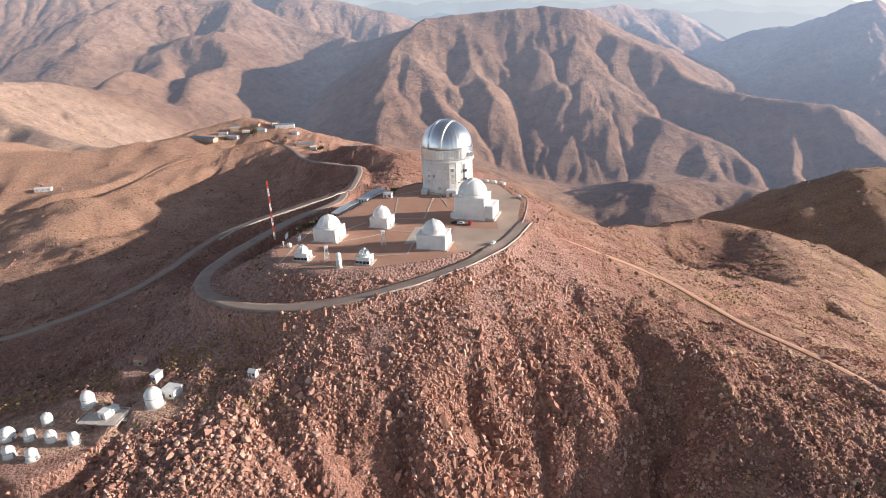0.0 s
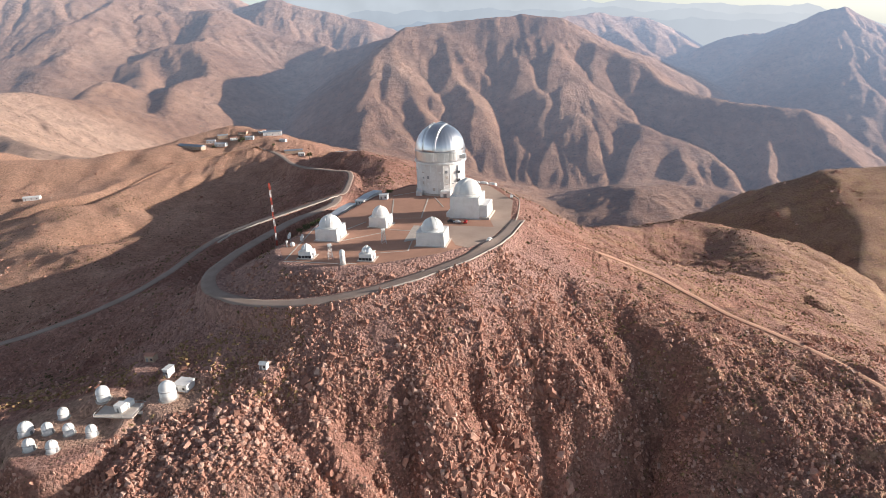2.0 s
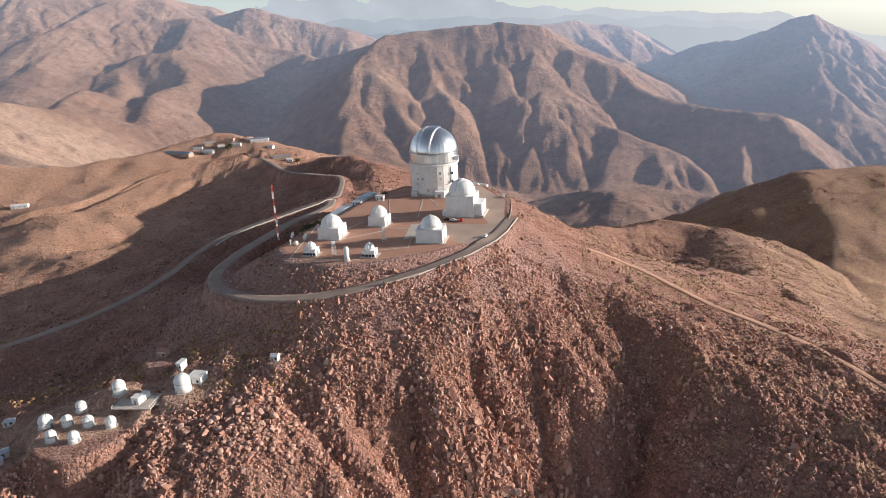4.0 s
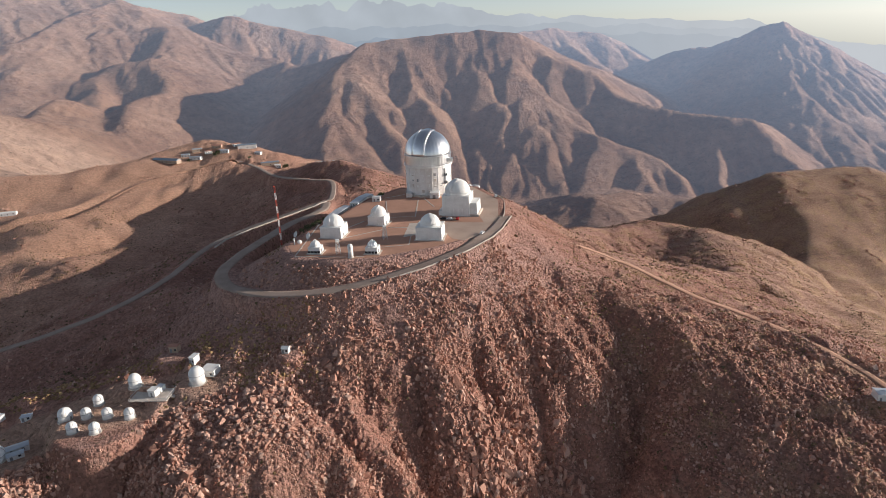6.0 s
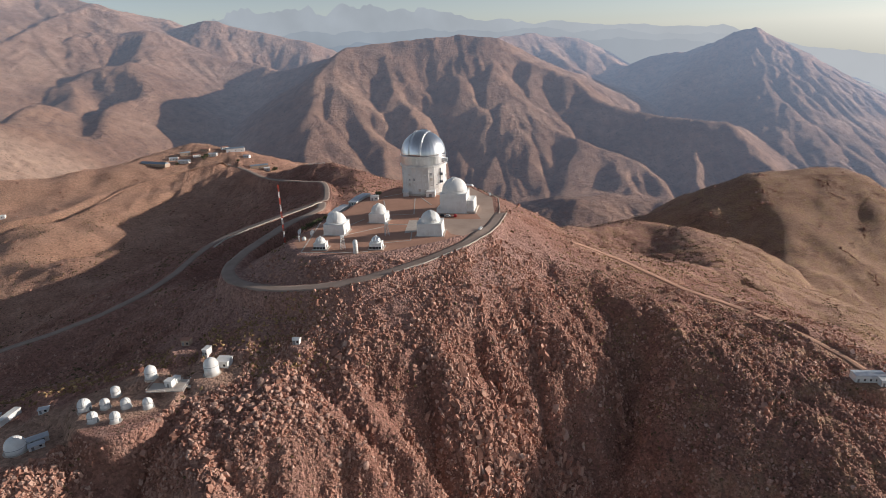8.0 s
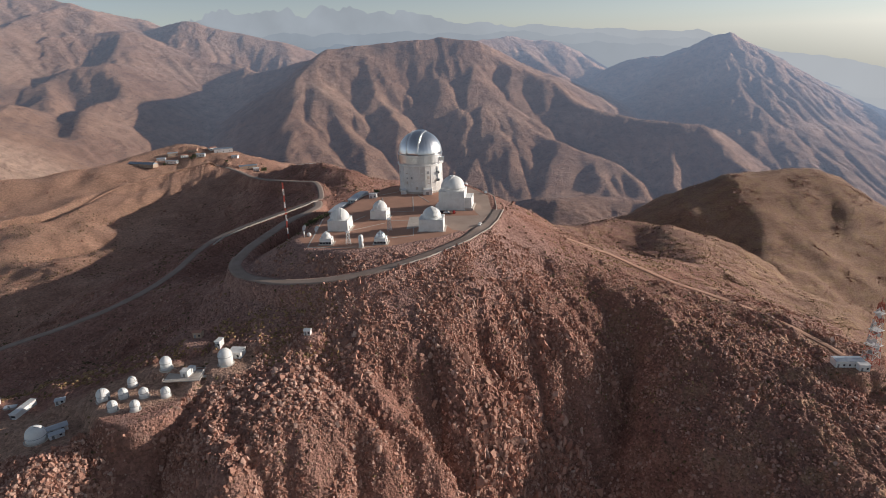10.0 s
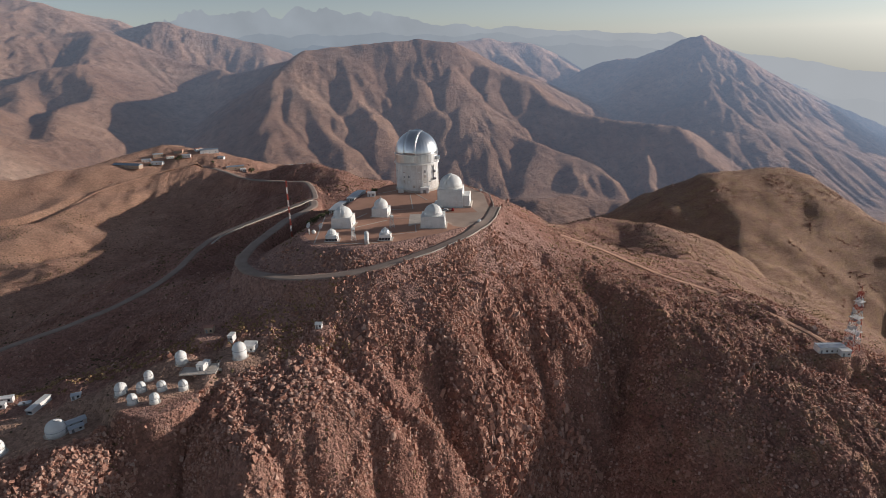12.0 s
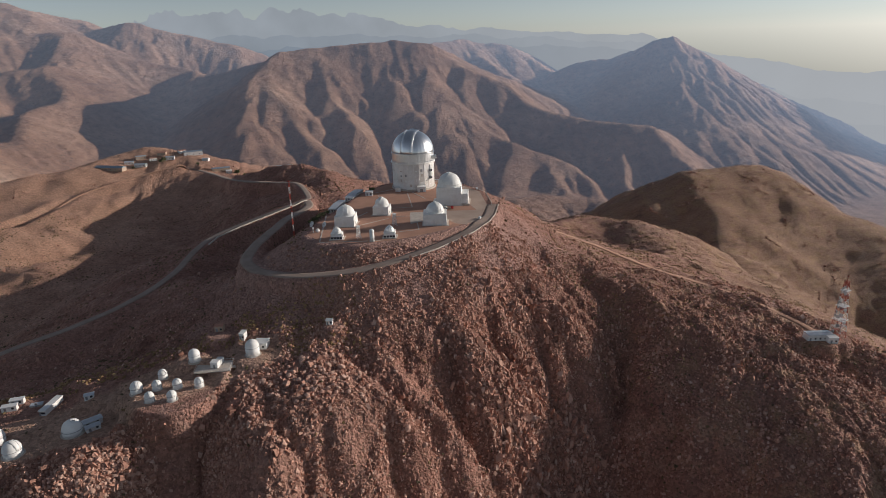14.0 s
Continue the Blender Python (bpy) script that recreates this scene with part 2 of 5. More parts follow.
# crests of the far ranges, with the slopes to the left and right of their run and the breadth of their tops
FAR_CRESTS = [
        ([(-409, 2950, 54), (-242, 3000, 68), (19, 3060, 68), (349, 3060, 83), (566, 3080, 103), (745, 3050, 72), (851, 2980, -6)], 0.3, 0.85, 12),
        ([(851, 2980, -6), (921, 2900, -44), (1042, 2800, -99), (1140, 2650, -193), (1236, 2520, -254), (1334, 2420, -284), (1457, 2330, -298), (1648, 2230, -315), (1661, 2130, -377), (1655, 2050, -427), (1690, 1900, -488), (1749, 1800, -535)], 0.6, 0.72, 8),
        ([(-409, 2950, 54), (-482, 2850, -52), (-472, 2740, -124), (-496, 2600, -214), (-530, 2400, -310), (-546, 2230, -376)], 0.5, 0.85, 8),
        ([(-355, 2900, -6), (-331, 2570, -232), (-291, 2400, -325), (-277, 2250, -398)], 0.5, 0.7, 8),
        ([(-157, 2990, 51), (-103, 2860, -70), (-58, 2680, -194), (26, 2480, -292), (82, 2420, -331), (82, 2200, -436)], 0.55, 0.75, 8),
        ([(167, 3050, 62), (151, 2830, -108), (234, 2650, -206), (267, 2530, -274)], 0.6, 0.8, 8),
        ([(394, 3060, 75), (436, 2920, -43), (434, 2760, -172), (491, 2580, -279), (545, 2420, -366), (648, 2200, -474)], 0.45, 0.8, 10),
        ([(654, 3060, 82), (705, 2880, -53), (759, 2680, -196), (801, 2520, -290)], 0.6, 0.6, 10),
        ([(759, 2680, -196), (823, 2500, -288), (953, 2350, -362), (1092, 2220, -426), (1185, 2130, -458), (1237, 2020, -501), (1239, 1870, -562)], 0.8, 0.5, 8),
        ([(801, 2520, -290), (818, 2300, -408), (927, 2120, -489), (982, 2000, -539)], 0.6, 0.6, 8),
        ([(1045, 2270, -407), (1066, 2090, -480), (1091, 1970, -528)], 0.6, 0.6, 8),
        ([(-409, 2950, 54), (-661, 3130, 50), (-951, 3250, 31), (-1209, 3330, 30), (-1403, 3280, -3), (-1461, 3180, -47), (-1413, 3030, -114), (-1346, 2800, -190), (-1315, 2600, -231), (-1296, 2450, -259)], 0.75, 0.36, 14),
        ([(-701, 2990, -8), (-862, 2950, -34), (-984, 2900, -63)], 0.5, 0.5, 10),
        ([(-1346, 2800, -190), (-1150, 2560, -260), (-968, 2420, -287)], 0.5, 0.5, 10),
        ([(-1476, 2700, -120), (-1477, 2500, -160), (-1477, 2300, -192)], 0.5, 0.5, 12),
        ([(-725, 3500, 44), (-1035, 3700, 85), (-1131, 3800, 153), (-1219, 3850, 202), (-1406, 3850, 177), (-1613, 3700, 172), (-1719, 3550, 116), (-1784, 3400, 63), (-1850, 3150, -4)], 0.55, 0.4, 12),
        ([(-1219, 3850, 202), (-1252, 3650, 117), (-1256, 3500, 57)], 0.55, 0.8, 8),
        ([(-292, 3950, 98), (-626, 4100, 175), (-916, 4150, 250), (-1151, 4200, 214), (-1250, 4350, 282), (-1430, 4350, 310), (-1621, 4200, 371), (-1728, 4000, 323), (-1832, 3700, 234), (-1943, 3400, 119)], 0.6, 0.42, 12),
        ([(-1621, 4200, 371), (-1510, 3950, 241), (-1567, 3850, 193)], 0.6, 0.7, 10),
        ([(-1621, 4200, 371), (-1953, 4300, 473), (-2275, 4300, 567), (-2760, 4300, 631)], 0.5, 0.45, 20),
        ([(-2117, 4300, 512), (-2034, 3950, 326), (-1987, 3650, 193)], 0.6, 0.7, 10),
        ([(1697, 3450, -127), (1853, 3400, -65), (1998, 3330, -44), (2146, 3220, 6), (2219, 3150, 63), (2334, 3100, 79), (2425, 3120, 30), (2515, 3130, -49), (2659, 3150, -133), (2973, 3200, -218), (3378, 3250, -292)], 0.55, 0.6, 10),
        ([(2134, 3200, 7), (2037, 2980, -111), (2014, 2780, -224), (2019, 2540, -346), (2030, 2400, -417), (2073, 2240, -497), (2187, 2080, -574)], 0.42, 0.7, 6),
        ([(2221, 3120, 41), (2142, 2860, -117), (2161, 2620, -263), (2229, 2480, -351), (2377, 2300, -459)], 0.42, 0.5, 8),
        ([(2479, 3120, -48), (2448, 2850, -206), (2550, 2700, -304), (2705, 2600, -376)], 0.45, 0.5, 8),
        ([(2973, 3200, -218), (3000, 2950, -334), (3097, 2750, -430)], 0.4, 0.4, 8),
        ([(2014, 2780, -224), (2052, 2720, -245), (2111, 2660, -272)], 0.5, 0.5, 8),
        ([(745, 3700, 51), (975, 3900, 69), (1242, 3950, 91), (1402, 3950, 59), (1524, 3900, 47), (1648, 3700, -57), (1720, 3500, -130)], 0.5, 0.55, 12),
        ([(1242, 3950, 91), (1261, 3750, -6), (1351, 3400, -136)], 0.55, 0.6, 10),
        ([(-1457, 1900, -61), (-1235, 1850, -116), (-1111, 1800, -139), (-965, 1730, -159), (-756, 1600, -190), (-663, 1500, -202)], 0.3, 0.3, 60),
        ([(1221, 2520, -251), (1207, 2430, -315), (1171, 2340, -366)], 0.6, 0.7, 6),
        ([(1471, 2330, -302), (1417, 2080, -452), (1375, 1940, -517)], 0.6, 0.7, 6),
        ([(3170, 3900, -141), (3568, 3850, -317), (3942, 3850, -316), (4288, 3900, -279), (4507, 3850, -340), (4952, 3700, -459)], 0.5, 0.5, 12),
        ([(4288, 3900, -279), (4022, 3500, -398), (3815, 3150, -517)], 0.5, 0.55, 8),
        ([(1749, 2300, -336), (1798, 2150, -429), (1837, 2000, -508)], 0.55, 0.6, 8),
        ([(711, 1650, -463), (856, 1700, -473), (1021, 1650, -491), (1044, 1560, -494)], 0.3, 0.3, 30),
]


def erode(h, steps, cut, creep, power=0.45, hard=1.0):
    """Running water cuts branching gullies into a grid of heights; the ground between them creeps."""
    ny, nx = h.shape
    index = np.arange(ny * nx).reshape(ny, nx)
    for _ in range(steps):
        p = np.pad(h, 1, mode="edge")
        best, to = np.zeros_like(h), index.copy()
        for dy in (-1, 0, 1):
            for dx in (-1, 0, 1):
                if dx or dy:
                    fall = (h - p[1 + dy:1 + dy + ny, 1 + dx:1 + dx + nx]) / math.hypot(dx, dy)
                    up = fall > best
                    best = np.where(up, fall, best)
                    to = np.where(up, np.clip(index + dy * nx + dx, 0, ny * nx - 1), to)
        flat = to.ravel()
        root = flat == index.ravel()
        area, hop = np.ones(ny * nx), np.append(np.where(root, ny * nx, flat), ny * nx)
        for _ in range(10):                              # gathers the water of 2, 4, 8 ... cells upstream
            area = area + np.bincount(hop[:-1], weights=area, minlength=ny * nx + 1)[:-1]
            hop = hop[hop]
        f = cut * area.reshape(ny, nx) ** power
        f = f * hard
        h = (h + f * h.ravel()[to]) / (1 + f)
        p = np.pad(h, 1, mode="edge")
        h = h + creep / np.maximum(hard, 1.0) * (p[:-2, 1:-1] + p[2:, 1:-1] + p[1:-1, :-2] + p[1:-1, 2:] - 4 * h)
    return h


def sampled(grid, x0, y0, cell, x, y):
    """Heights between the points of an even grid."""
    u = np.clip((x - x0) / cell, 0, grid.shape[1] - 1.001)
    v = np.clip((y - y0) / cell, 0, grid.shape[0] - 1.001)
    i, j = u.astype(int), v.astype(int)
    u, v = u - i, v - j
    return (grid[j, i] * (1 - u) + grid[j, i + 1] * u) * (1 - v) + (grid[j + 1, i] * (1 - u) + grid[j + 1, i + 1] * u) * v


def shaped_range():
    """Valleys and ranges from about 1 km outwards, worn by water."""
    x, y = np.meshgrid(np.arange(-3900, 3901, 12.0), np.arange(600, 4801, 12.0))
    wx = x + 26 * fbm(x, y, 420, 3, 41) + 9 * fbm(x, y, 110, 3, 42)
    wy = y + 26 * fbm(x, y, 420, 3, 43) + 9 * fbm(x, y, 110, 3, 44)
    parts = [np.full_like(x, -640.0)]
    for line, left, right, flat in FAR_CRESTS:
        parts.append(ridge(wx, wy, line, left, right, flat, 0.0, 60.0, 3, 0.0))
    h = blend(parts, 7.0)
    h = h + smooth(-640, -420, h) * (9 * fbm(x, y, 150, 4, 60, 0.6))
    h = carve(h, wx, wy, [(-640, 3050, -300), (-700, 2750, -410), (-690, 2400, -520), (-600, 2100, -600)], 0.5, 0.6)
    hard = 1 - 0.8 * smooth(-330, -480, x) * smooth(1900, 2100, y) * smooth(3500, 3250, y) + 1.6 * smooth(1850, 2100, x) * smooth(2300, 2500, y) + 0.8 * smooth(2100, 1900, y)
    h = erode(h, 15, 0.025, 0.085, 0.5, hard)
    return h + smooth(-600, -480, h) * 1.5 * fbm(x, y, 40, 2, 61)


RANGE = shaped_range()


def far_land(x, y):
    h = sampled(RANGE, -3900, 600, 12.0, x, y)
    crag = smooth(-170, -40, h) * smooth(-0.35, 0.3, fbm(x, y, 260, 3, 62))
    return h + crag * 16 * (ridged(x, y * 0.6, 70, 4, 63, 0.65) - 0.6) + smooth(-590, -500, h) * 4 * (ridged(x, y * 0.5, 48, 3, 64, 0.6) - 0.6)


def worn():
    """How deep water has cut into the near slopes, on an even grid; nothing on the summit and the lower shoulder."""
    x, y = np.meshgrid(np.arange(-800, 1001, 5.0), np.arange(-320, 861, 5.0))
    h = near_land(x, y) + 1.6 * fbm(x, y, 26, 3, 38)
    cut = erode(h, 14, 0.030, 0.035, 0.5) - h
    return np.clip(cut, -14, 4) * smooth(8, 60, inside(x, y, SUMMIT))


def roadbed(x, y, h, line, half, shoulder):
    d, _, z, _ = along(x, y, line)
    return h + (z - h) * smooth(half + shoulder, half, d)


def land(x, y):
    """The finished height of the ground."""
    x, y = np.asarray(x, float), np.asarray(y, float)
    r = np.hypot(x, y - 150)
    out = smooth(900, 1500, r)
    h = np.zeros_like(x)
    for part, share in ((near_land, 1 - out), (far_land, out)):
        use = share > 0
        h[use] += share[use] * part(x[use], y[use])
    h = h + sampled(WORN, -800, -320, 5.0, x, y) * smooth(1000, 850, np.abs(x)) * (1 - 0.7 * smooth(330, 430, x)) * smooth(850, 750, y) * smooth(-318, -300, y)
    h = roadbed(x, y, h, FIELD_ROAD, 3.0, 8)
    h = roadbed(x, y, h, LOWER_ROAD, 3.5, 9)
    h = roadbed(x, y, h, RIDGE_ROAD, 2.5, 6)
    h = roadbed(x, y, h, LOOP_ROAD, 4.2, 4.5)
    for px, py, pz, pr, ps in PADS:
        h = h + (pz - h) * smooth(pr + ps, pr, np.hypot(x - px, y - py))
    top = smooth(2.5, -0.5, inside(x, y, SUMMIT))
    return h * (1 - top)


PADS = [(-124, -170, -35.2, 9, 6), (-152, -172, -35, 7, 5), (-146, -184, -36.5, 8, 5), (-160, -191, -39, 17, 6), (-200, -192, -50, 13, 7), (-223, -198, -52, 8, 6), (-226, -168, -51, 14, 8), (-141, -147, -32.5, 7, 4), (-84, -165, -27.5, 4, 4), (206, -190, -68.4, 10, 6), (217, -193, -68.4, 7, 4)]


WORN = worn()


def spaced(lo, fine_lo, fine_hi, hi, step, grow):
    """Grid lines: even between the fine limits, ever wider outside them."""
    mid = list(np.arange(fine_lo, fine_hi + step, step))
    for end, sign in ((lo, -1), (hi, 1)):
        v, s = (mid[0] if sign < 0 else mid[-1]), step
        while (v - end) * sign < 0:
            s = min(s * grow, max(14, step))
            v += sign * s
            mid.insert(0, v) if sign < 0 else mid.append(v)
    return np.array(mid)


def sheet(name, gx, gy, gz, keep, material):
    """One ground mesh over those cells of a grid that keep names."""
    ny, nx = gx.shape
    a = (np.arange(ny - 1)[:, None] * nx + np.arange(nx - 1)[None]).ravel()
    quads = np.stack([a, a + 1, a + nx + 1, a + nx], 1)[keep.ravel()]
    used, flat = np.unique(quads, return_inverse=True)
    me = bpy.data.meshes.new(name)
    me.vertices.add(len(used))
    me.vertices.foreach_set("co", np.stack([gx, gy, gz], -1).reshape(-1, 3)[used].astype(np.float32).ravel())
    me.loops.add(len(quads) * 4)
    me.polygons.add(len(quads))
    me.loops.foreach_set("vertex_index", flat.astype(np.int32).ravel())
    me.polygons.foreach_set("loop_start", np.arange(0, len(quads) * 4, 4, dtype=np.int32))
    me.update(calc_edges=True)
    me.polygons.foreach_set("use_smooth", np.ones(len(quads), bool))
    me.materials.append(material)
    return new(name, me)


# ---- materials ----
def material(name, rough=0.85, metal=0.0):
    m = bpy.data.materials.new(name)
    m.use_nodes = True
    b = m.node_tree.nodes["Principled BSDF"]
    b.inputs["Roughness"].default_value, b.inputs["Metallic"].default_value = rough, metal
    return m, m.node_tree.nodes, m.node_tree.links, b


def rgb(r, g, b):
    return (r, g, b, 1.0)


def noise_node(n, l, scale, detail=4.0, rough=0.55, vector=None):
    t = n.new("ShaderNodeTexNoise")
    t.inputs["Scale"].default_value, t.inputs["Detail"].default_value, t.inputs["Roughness"].default_value = scale, detail, rough
    if vector is not None:
        l.new(vector, t.inputs["Vector"])
    return t.outputs["Fac"]


def ramp(n, l, fac, stops):
    r = n.new("ShaderNodeValToRGB")
    while len(r.color_ramp.elements) < len(stops):
        r.color_ramp.elements.new(0.5)
    for e, (p, c) in zip(r.color_ramp.elements, stops):
        e.position, e.color = p, c
    l.new(fac, r.inputs["Fac"])
    return r.outputs["Color"]


def mix(n, l, fac, a, b, mode="MIX"):
    x = n.new("ShaderNodeMix")
    x.data_type, x.blend_type = "RGBA", mode
    for value, k in ((fac, 0), (a, 6), (b, 7)):
        if isinstance(value, (int, float, tuple)):
            x.inputs[k].default_value = value
        else:
            l.new(value, x.inputs[k])
    return x.outputs[2]


def between(n, l, value, lo, hi):
    x = n.new("ShaderNodeMapRange")
    x.clamp = True
    l.new(value, x.inputs["Value"])
    x.inputs["From Min"].default_value, x.inputs["From Max"].default_value = lo, hi
    return x.outputs["Result"]


def bump(n, l, b, height, strength, distance):
    k = n.new("ShaderNodeBump")
    k.inputs["Strength"].default_value, k.inputs["Distance"].default_value = strength, distance
    l.new(height, k.inputs["Height"])
    l.new(k.outputs["Normal"], b.inputs["Normal"])


def place(n):
    return n.new("ShaderNodeNewGeometry").outputs["Position"]


def voronoi(n, l, scale, vector, feature="F1"):
    t = n.new("ShaderNodeTexVoronoi")
    t.feature = feature
    t.inputs["Scale"].default_value = scale
    l.new(vector, t.inputs["Vector"])
    return t


def maths(n, l, op, a, b):
    x = n.new("ShaderNodeMath")
    x.operation = op
    for value, k in ((a, 0), (b, 1)):
        if isinstance(value, (int, float)):
            x.inputs[k].default_value = value
        else:
            l.new(value, x.inputs[k])
    return x.outputs[0]


def make_ground():
    """Red-brown stony desert: pale scree and darker outcrops in patches, rubble of two sizes, scattered scrub."""
    m, n, l, b = material("desert_ground", 0.95)
    at = place(n)
    big = noise_node(n, l, 0.010, 5, 0.55, at)
    mid = noise_node(n, l, 0.07, 5, 0.6, at)
    fine = noise_node(n, l, 0.9, 6, 0.7, at)
    c1 = ramp(n, l, big, [(0.32, rgb(0.27, 0.132, 0.096)), (0.5, rgb(0.37, 0.195, 0.146)), (0.68, rgb(0.48, 0.30, 0.235))])
    c2 = ramp(n, l, mid, [(0.3, rgb(0.20, 0.095, 0.070)), (0.55, rgb(0.38, 0.198, 0.150)), (0.75, rgb(0.51, 0.335, 0.265))])
    c = mix(n, l, 0.5, c1, c2)
    split = n.new("ShaderNodeSeparateXYZ")
    l.new(at, split.inputs["Vector"])
    west = maths(n, l, "ADD", maths(n, l, "MULTIPLY", split.outputs["X"], -0.006), maths(n, l, "MULTIPLY", split.outputs["Y"], 0.002))
    sand = between(n, l, maths(n, l, "ADD", west, maths(n, l, "MULTIPLY", mid, 1.2)), 2.0, 3.1)
    c = mix(n, l, maths(n, l, "MULTIPLY", sand, 0.62), c, rgb(0.64, 0.40, 0.275))
    # olive-brown hill to the east with streaks of dark rock, dry grass on the saddle before it
    east = between(n, l, split.outputs["X"], 260, 440)
    turn = n.new("ShaderNodeMapping")
    turn.inputs["Rotation"].default_value, turn.inputs["Scale"].default_value = (0, 0, 0.9), (0.25, 1.0, 0.6)
    l.new(at, turn.inputs["Vector"])
    streak = noise_node(n, l, 0.06, 6, 0.65, turn.outputs["Vector"])
    hill = ramp(n, l, streak, [(0.32, rgb(0.20, 0.125, 0.088)), (0.42, rgb(0.33, 0.20, 0.135)), (0.58, rgb(0.40, 0.255, 0.168)), (0.7, rgb(0.46, 0.31, 0.21))])
    c = mix(n, l, maths(n, l, "MULTIPLY", east, 0.8), c, hill)
    saddle = maths(n, l, "MULTIPLY", between(n, l, split.outputs["X"], 60, 130), between(n, l, mid, 0.47, 0.60))
    c = mix(n, l, maths(n, l, "MULTIPLY", saddle, 0.35), c, rgb(0.42, 0.28, 0.125))
    # trodden pale earth along the shoulder
    u, v = maths(n, l, "ADD", split.outputs["X"], 188), maths(n, l, "ADD", split.outputs["Y"], 184)
    v = maths(n, l, "SUBTRACT", v, maths(n, l, "MULTIPLY", u, 0.18))
    u, v = maths(n, l, "MULTIPLY", u, 1 / 88), maths(n, l, "MULTIPLY", v, 1 / 19)
    oval = maths(n, l, "ADD", maths(n, l, "MULTIPLY", u, u), maths(n, l, "MULTIPLY", v, v))
    yard = between(n, l, maths(n, l, "ADD", oval, mid), 1.75, 1.25)
    c = mix(n, l, maths(n, l, "MULTIPLY", yard, 0.7), c, rgb(0.56, 0.37, 0.265))
    # greyish-pink scree shed from the summit
    scree = maths(n, l, "MULTIPLY", between(n, l, maths(n, l, "ADD", split.outputs["Z"], maths(n, l, "MULTIPLY", mid, 40)), -22, 2), between(n, l, split.outputs["Y"], -60, -100))
    c = mix(n, l, maths(n, l, "MULTIPLY", scree, 0.6), c, rgb(0.44, 0.285, 0.245))
    stones = voronoi(n, l, 0.75, at)
    chips = voronoi(n, l, 2.1, at)
    tint = n.new("ShaderNodeSeparateColor")
    l.new(stones.outputs["Color"], tint.inputs["Color"])
    c = mix(n, l, 0.7, c, ramp(n, l, tint.outputs[0], [(0.0, rgb(0.62, 0.58, 0.56)), (0.5, rgb(0.95, 0.95, 0.95)), (1.0, rgb(1.3, 1.28, 1.26))]), "MULTIPLY")
    c = mix(n, l, 0.5, c, ramp(n, l, fine, [(0.3, rgb(0.5, 0.47, 0.45)), (0.5, rgb(0.97, 0.97, 0.97)), (0.72, rgb(1.25, 1.22, 1.2))]), "MULTIPLY")
    scrub = noise_node(n, l, 0.35, 4, 0.75, at)
    c = mix(n, l, between(n, l, scrub, 0.60, 0.68), c, rgb(0.15, 0.10, 0.055))
    l.new(c, b.inputs["Base Color"])
    rough = maths(n, l, "MULTIPLY", stones.outputs["Distance"], -0.9)
    rough = maths(n, l, "ADD", rough, maths(n, l, "MULTIPLY", chips.outputs["Distance"], -0.35))
    rough = maths(n, l, "ADD", rough, maths(n, l, "MULTIPLY", fine, 0.8))
    bump(n, l, b, rough, 1.0, 1.1)
    return m


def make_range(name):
    """Weathered mountain rock; haze is painted on as emission that grows with distance from the summit."""
    m, n, l, b = material(name, 1.0)
    at = place(n)
    big = noise_node(n, l, 0.0025, 6, 0.6, at)
    fine = noise_node(n, l, 0.022, 8, 0.75, at)
    scrub = noise_node(n, l, 0.09, 5, 0.75, at)
    c = ramp(n, l, big, [(0.3, rgb(0.23, 0.128, 0.082)), (0.52, rgb(0.33, 0.195, 0.128)), (0.7, rgb(0.41, 0.26, 0.18))])
    split = n.new("ShaderNodeSeparateXYZ")
    l.new(at, split.inputs["Vector"])
    near_west = maths(n, l, "MULTIPLY", between(n, l, split.outputs["X"], -350, -650), between(n, l, split.outputs["Y"], 2250, 2050))
    c = mix(n, l, maths(n, l, "MULTIPLY", near_west, 0.85), c, rgb(0.51, 0.35, 0.26))
    c = mix(n, l, 0.7, c, ramp(n, l, fine, [(0.3, rgb(0.5, 0.48, 0.47)), (0.5, rgb(0.95, 0.95, 0.95)), (0.7, rgb(1.3, 1.28, 1.25))]), "MULTIPLY")
    c = mix(n, l, between(n, l, scrub, 0.56, 0.7), c, rgb(0.13, 0.10, 0.065))
    l.new(c, b.inputs["Base Color"])
    bump(n, l, b, maths(n, l, "ADD", fine, maths(n, l, "MULTIPLY", scrub, 0.25)), 0.9, 22.0)
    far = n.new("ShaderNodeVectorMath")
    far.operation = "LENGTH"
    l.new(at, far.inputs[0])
    haze_glow = ramp(n, l, between(n, l, far.outputs["Value"], 1000, 5000), [(0.0, rgb(0.004, 0.005, 0.007)), (0.30, rgb(0.024, 0.029, 0.038)), (0.50, rgb(0.050, 0.060, 0.076)), (0.70, rgb(0.090, 0.108, 0.135)), (1.0, rgb(0.19, 0.22, 0.26))])
    # the painted haze is brighter towards the sun
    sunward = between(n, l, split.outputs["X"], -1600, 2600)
    haze_glow = mix(n, l, 1.0, haze_glow, mix(n, l, sunward, rgb(0.64, 0.68, 0.72), rgb(1.62, 1.72, 1.84)), "MULTIPLY")
    l.new(haze_glow, b.inputs["Emission Color"])
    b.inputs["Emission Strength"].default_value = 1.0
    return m


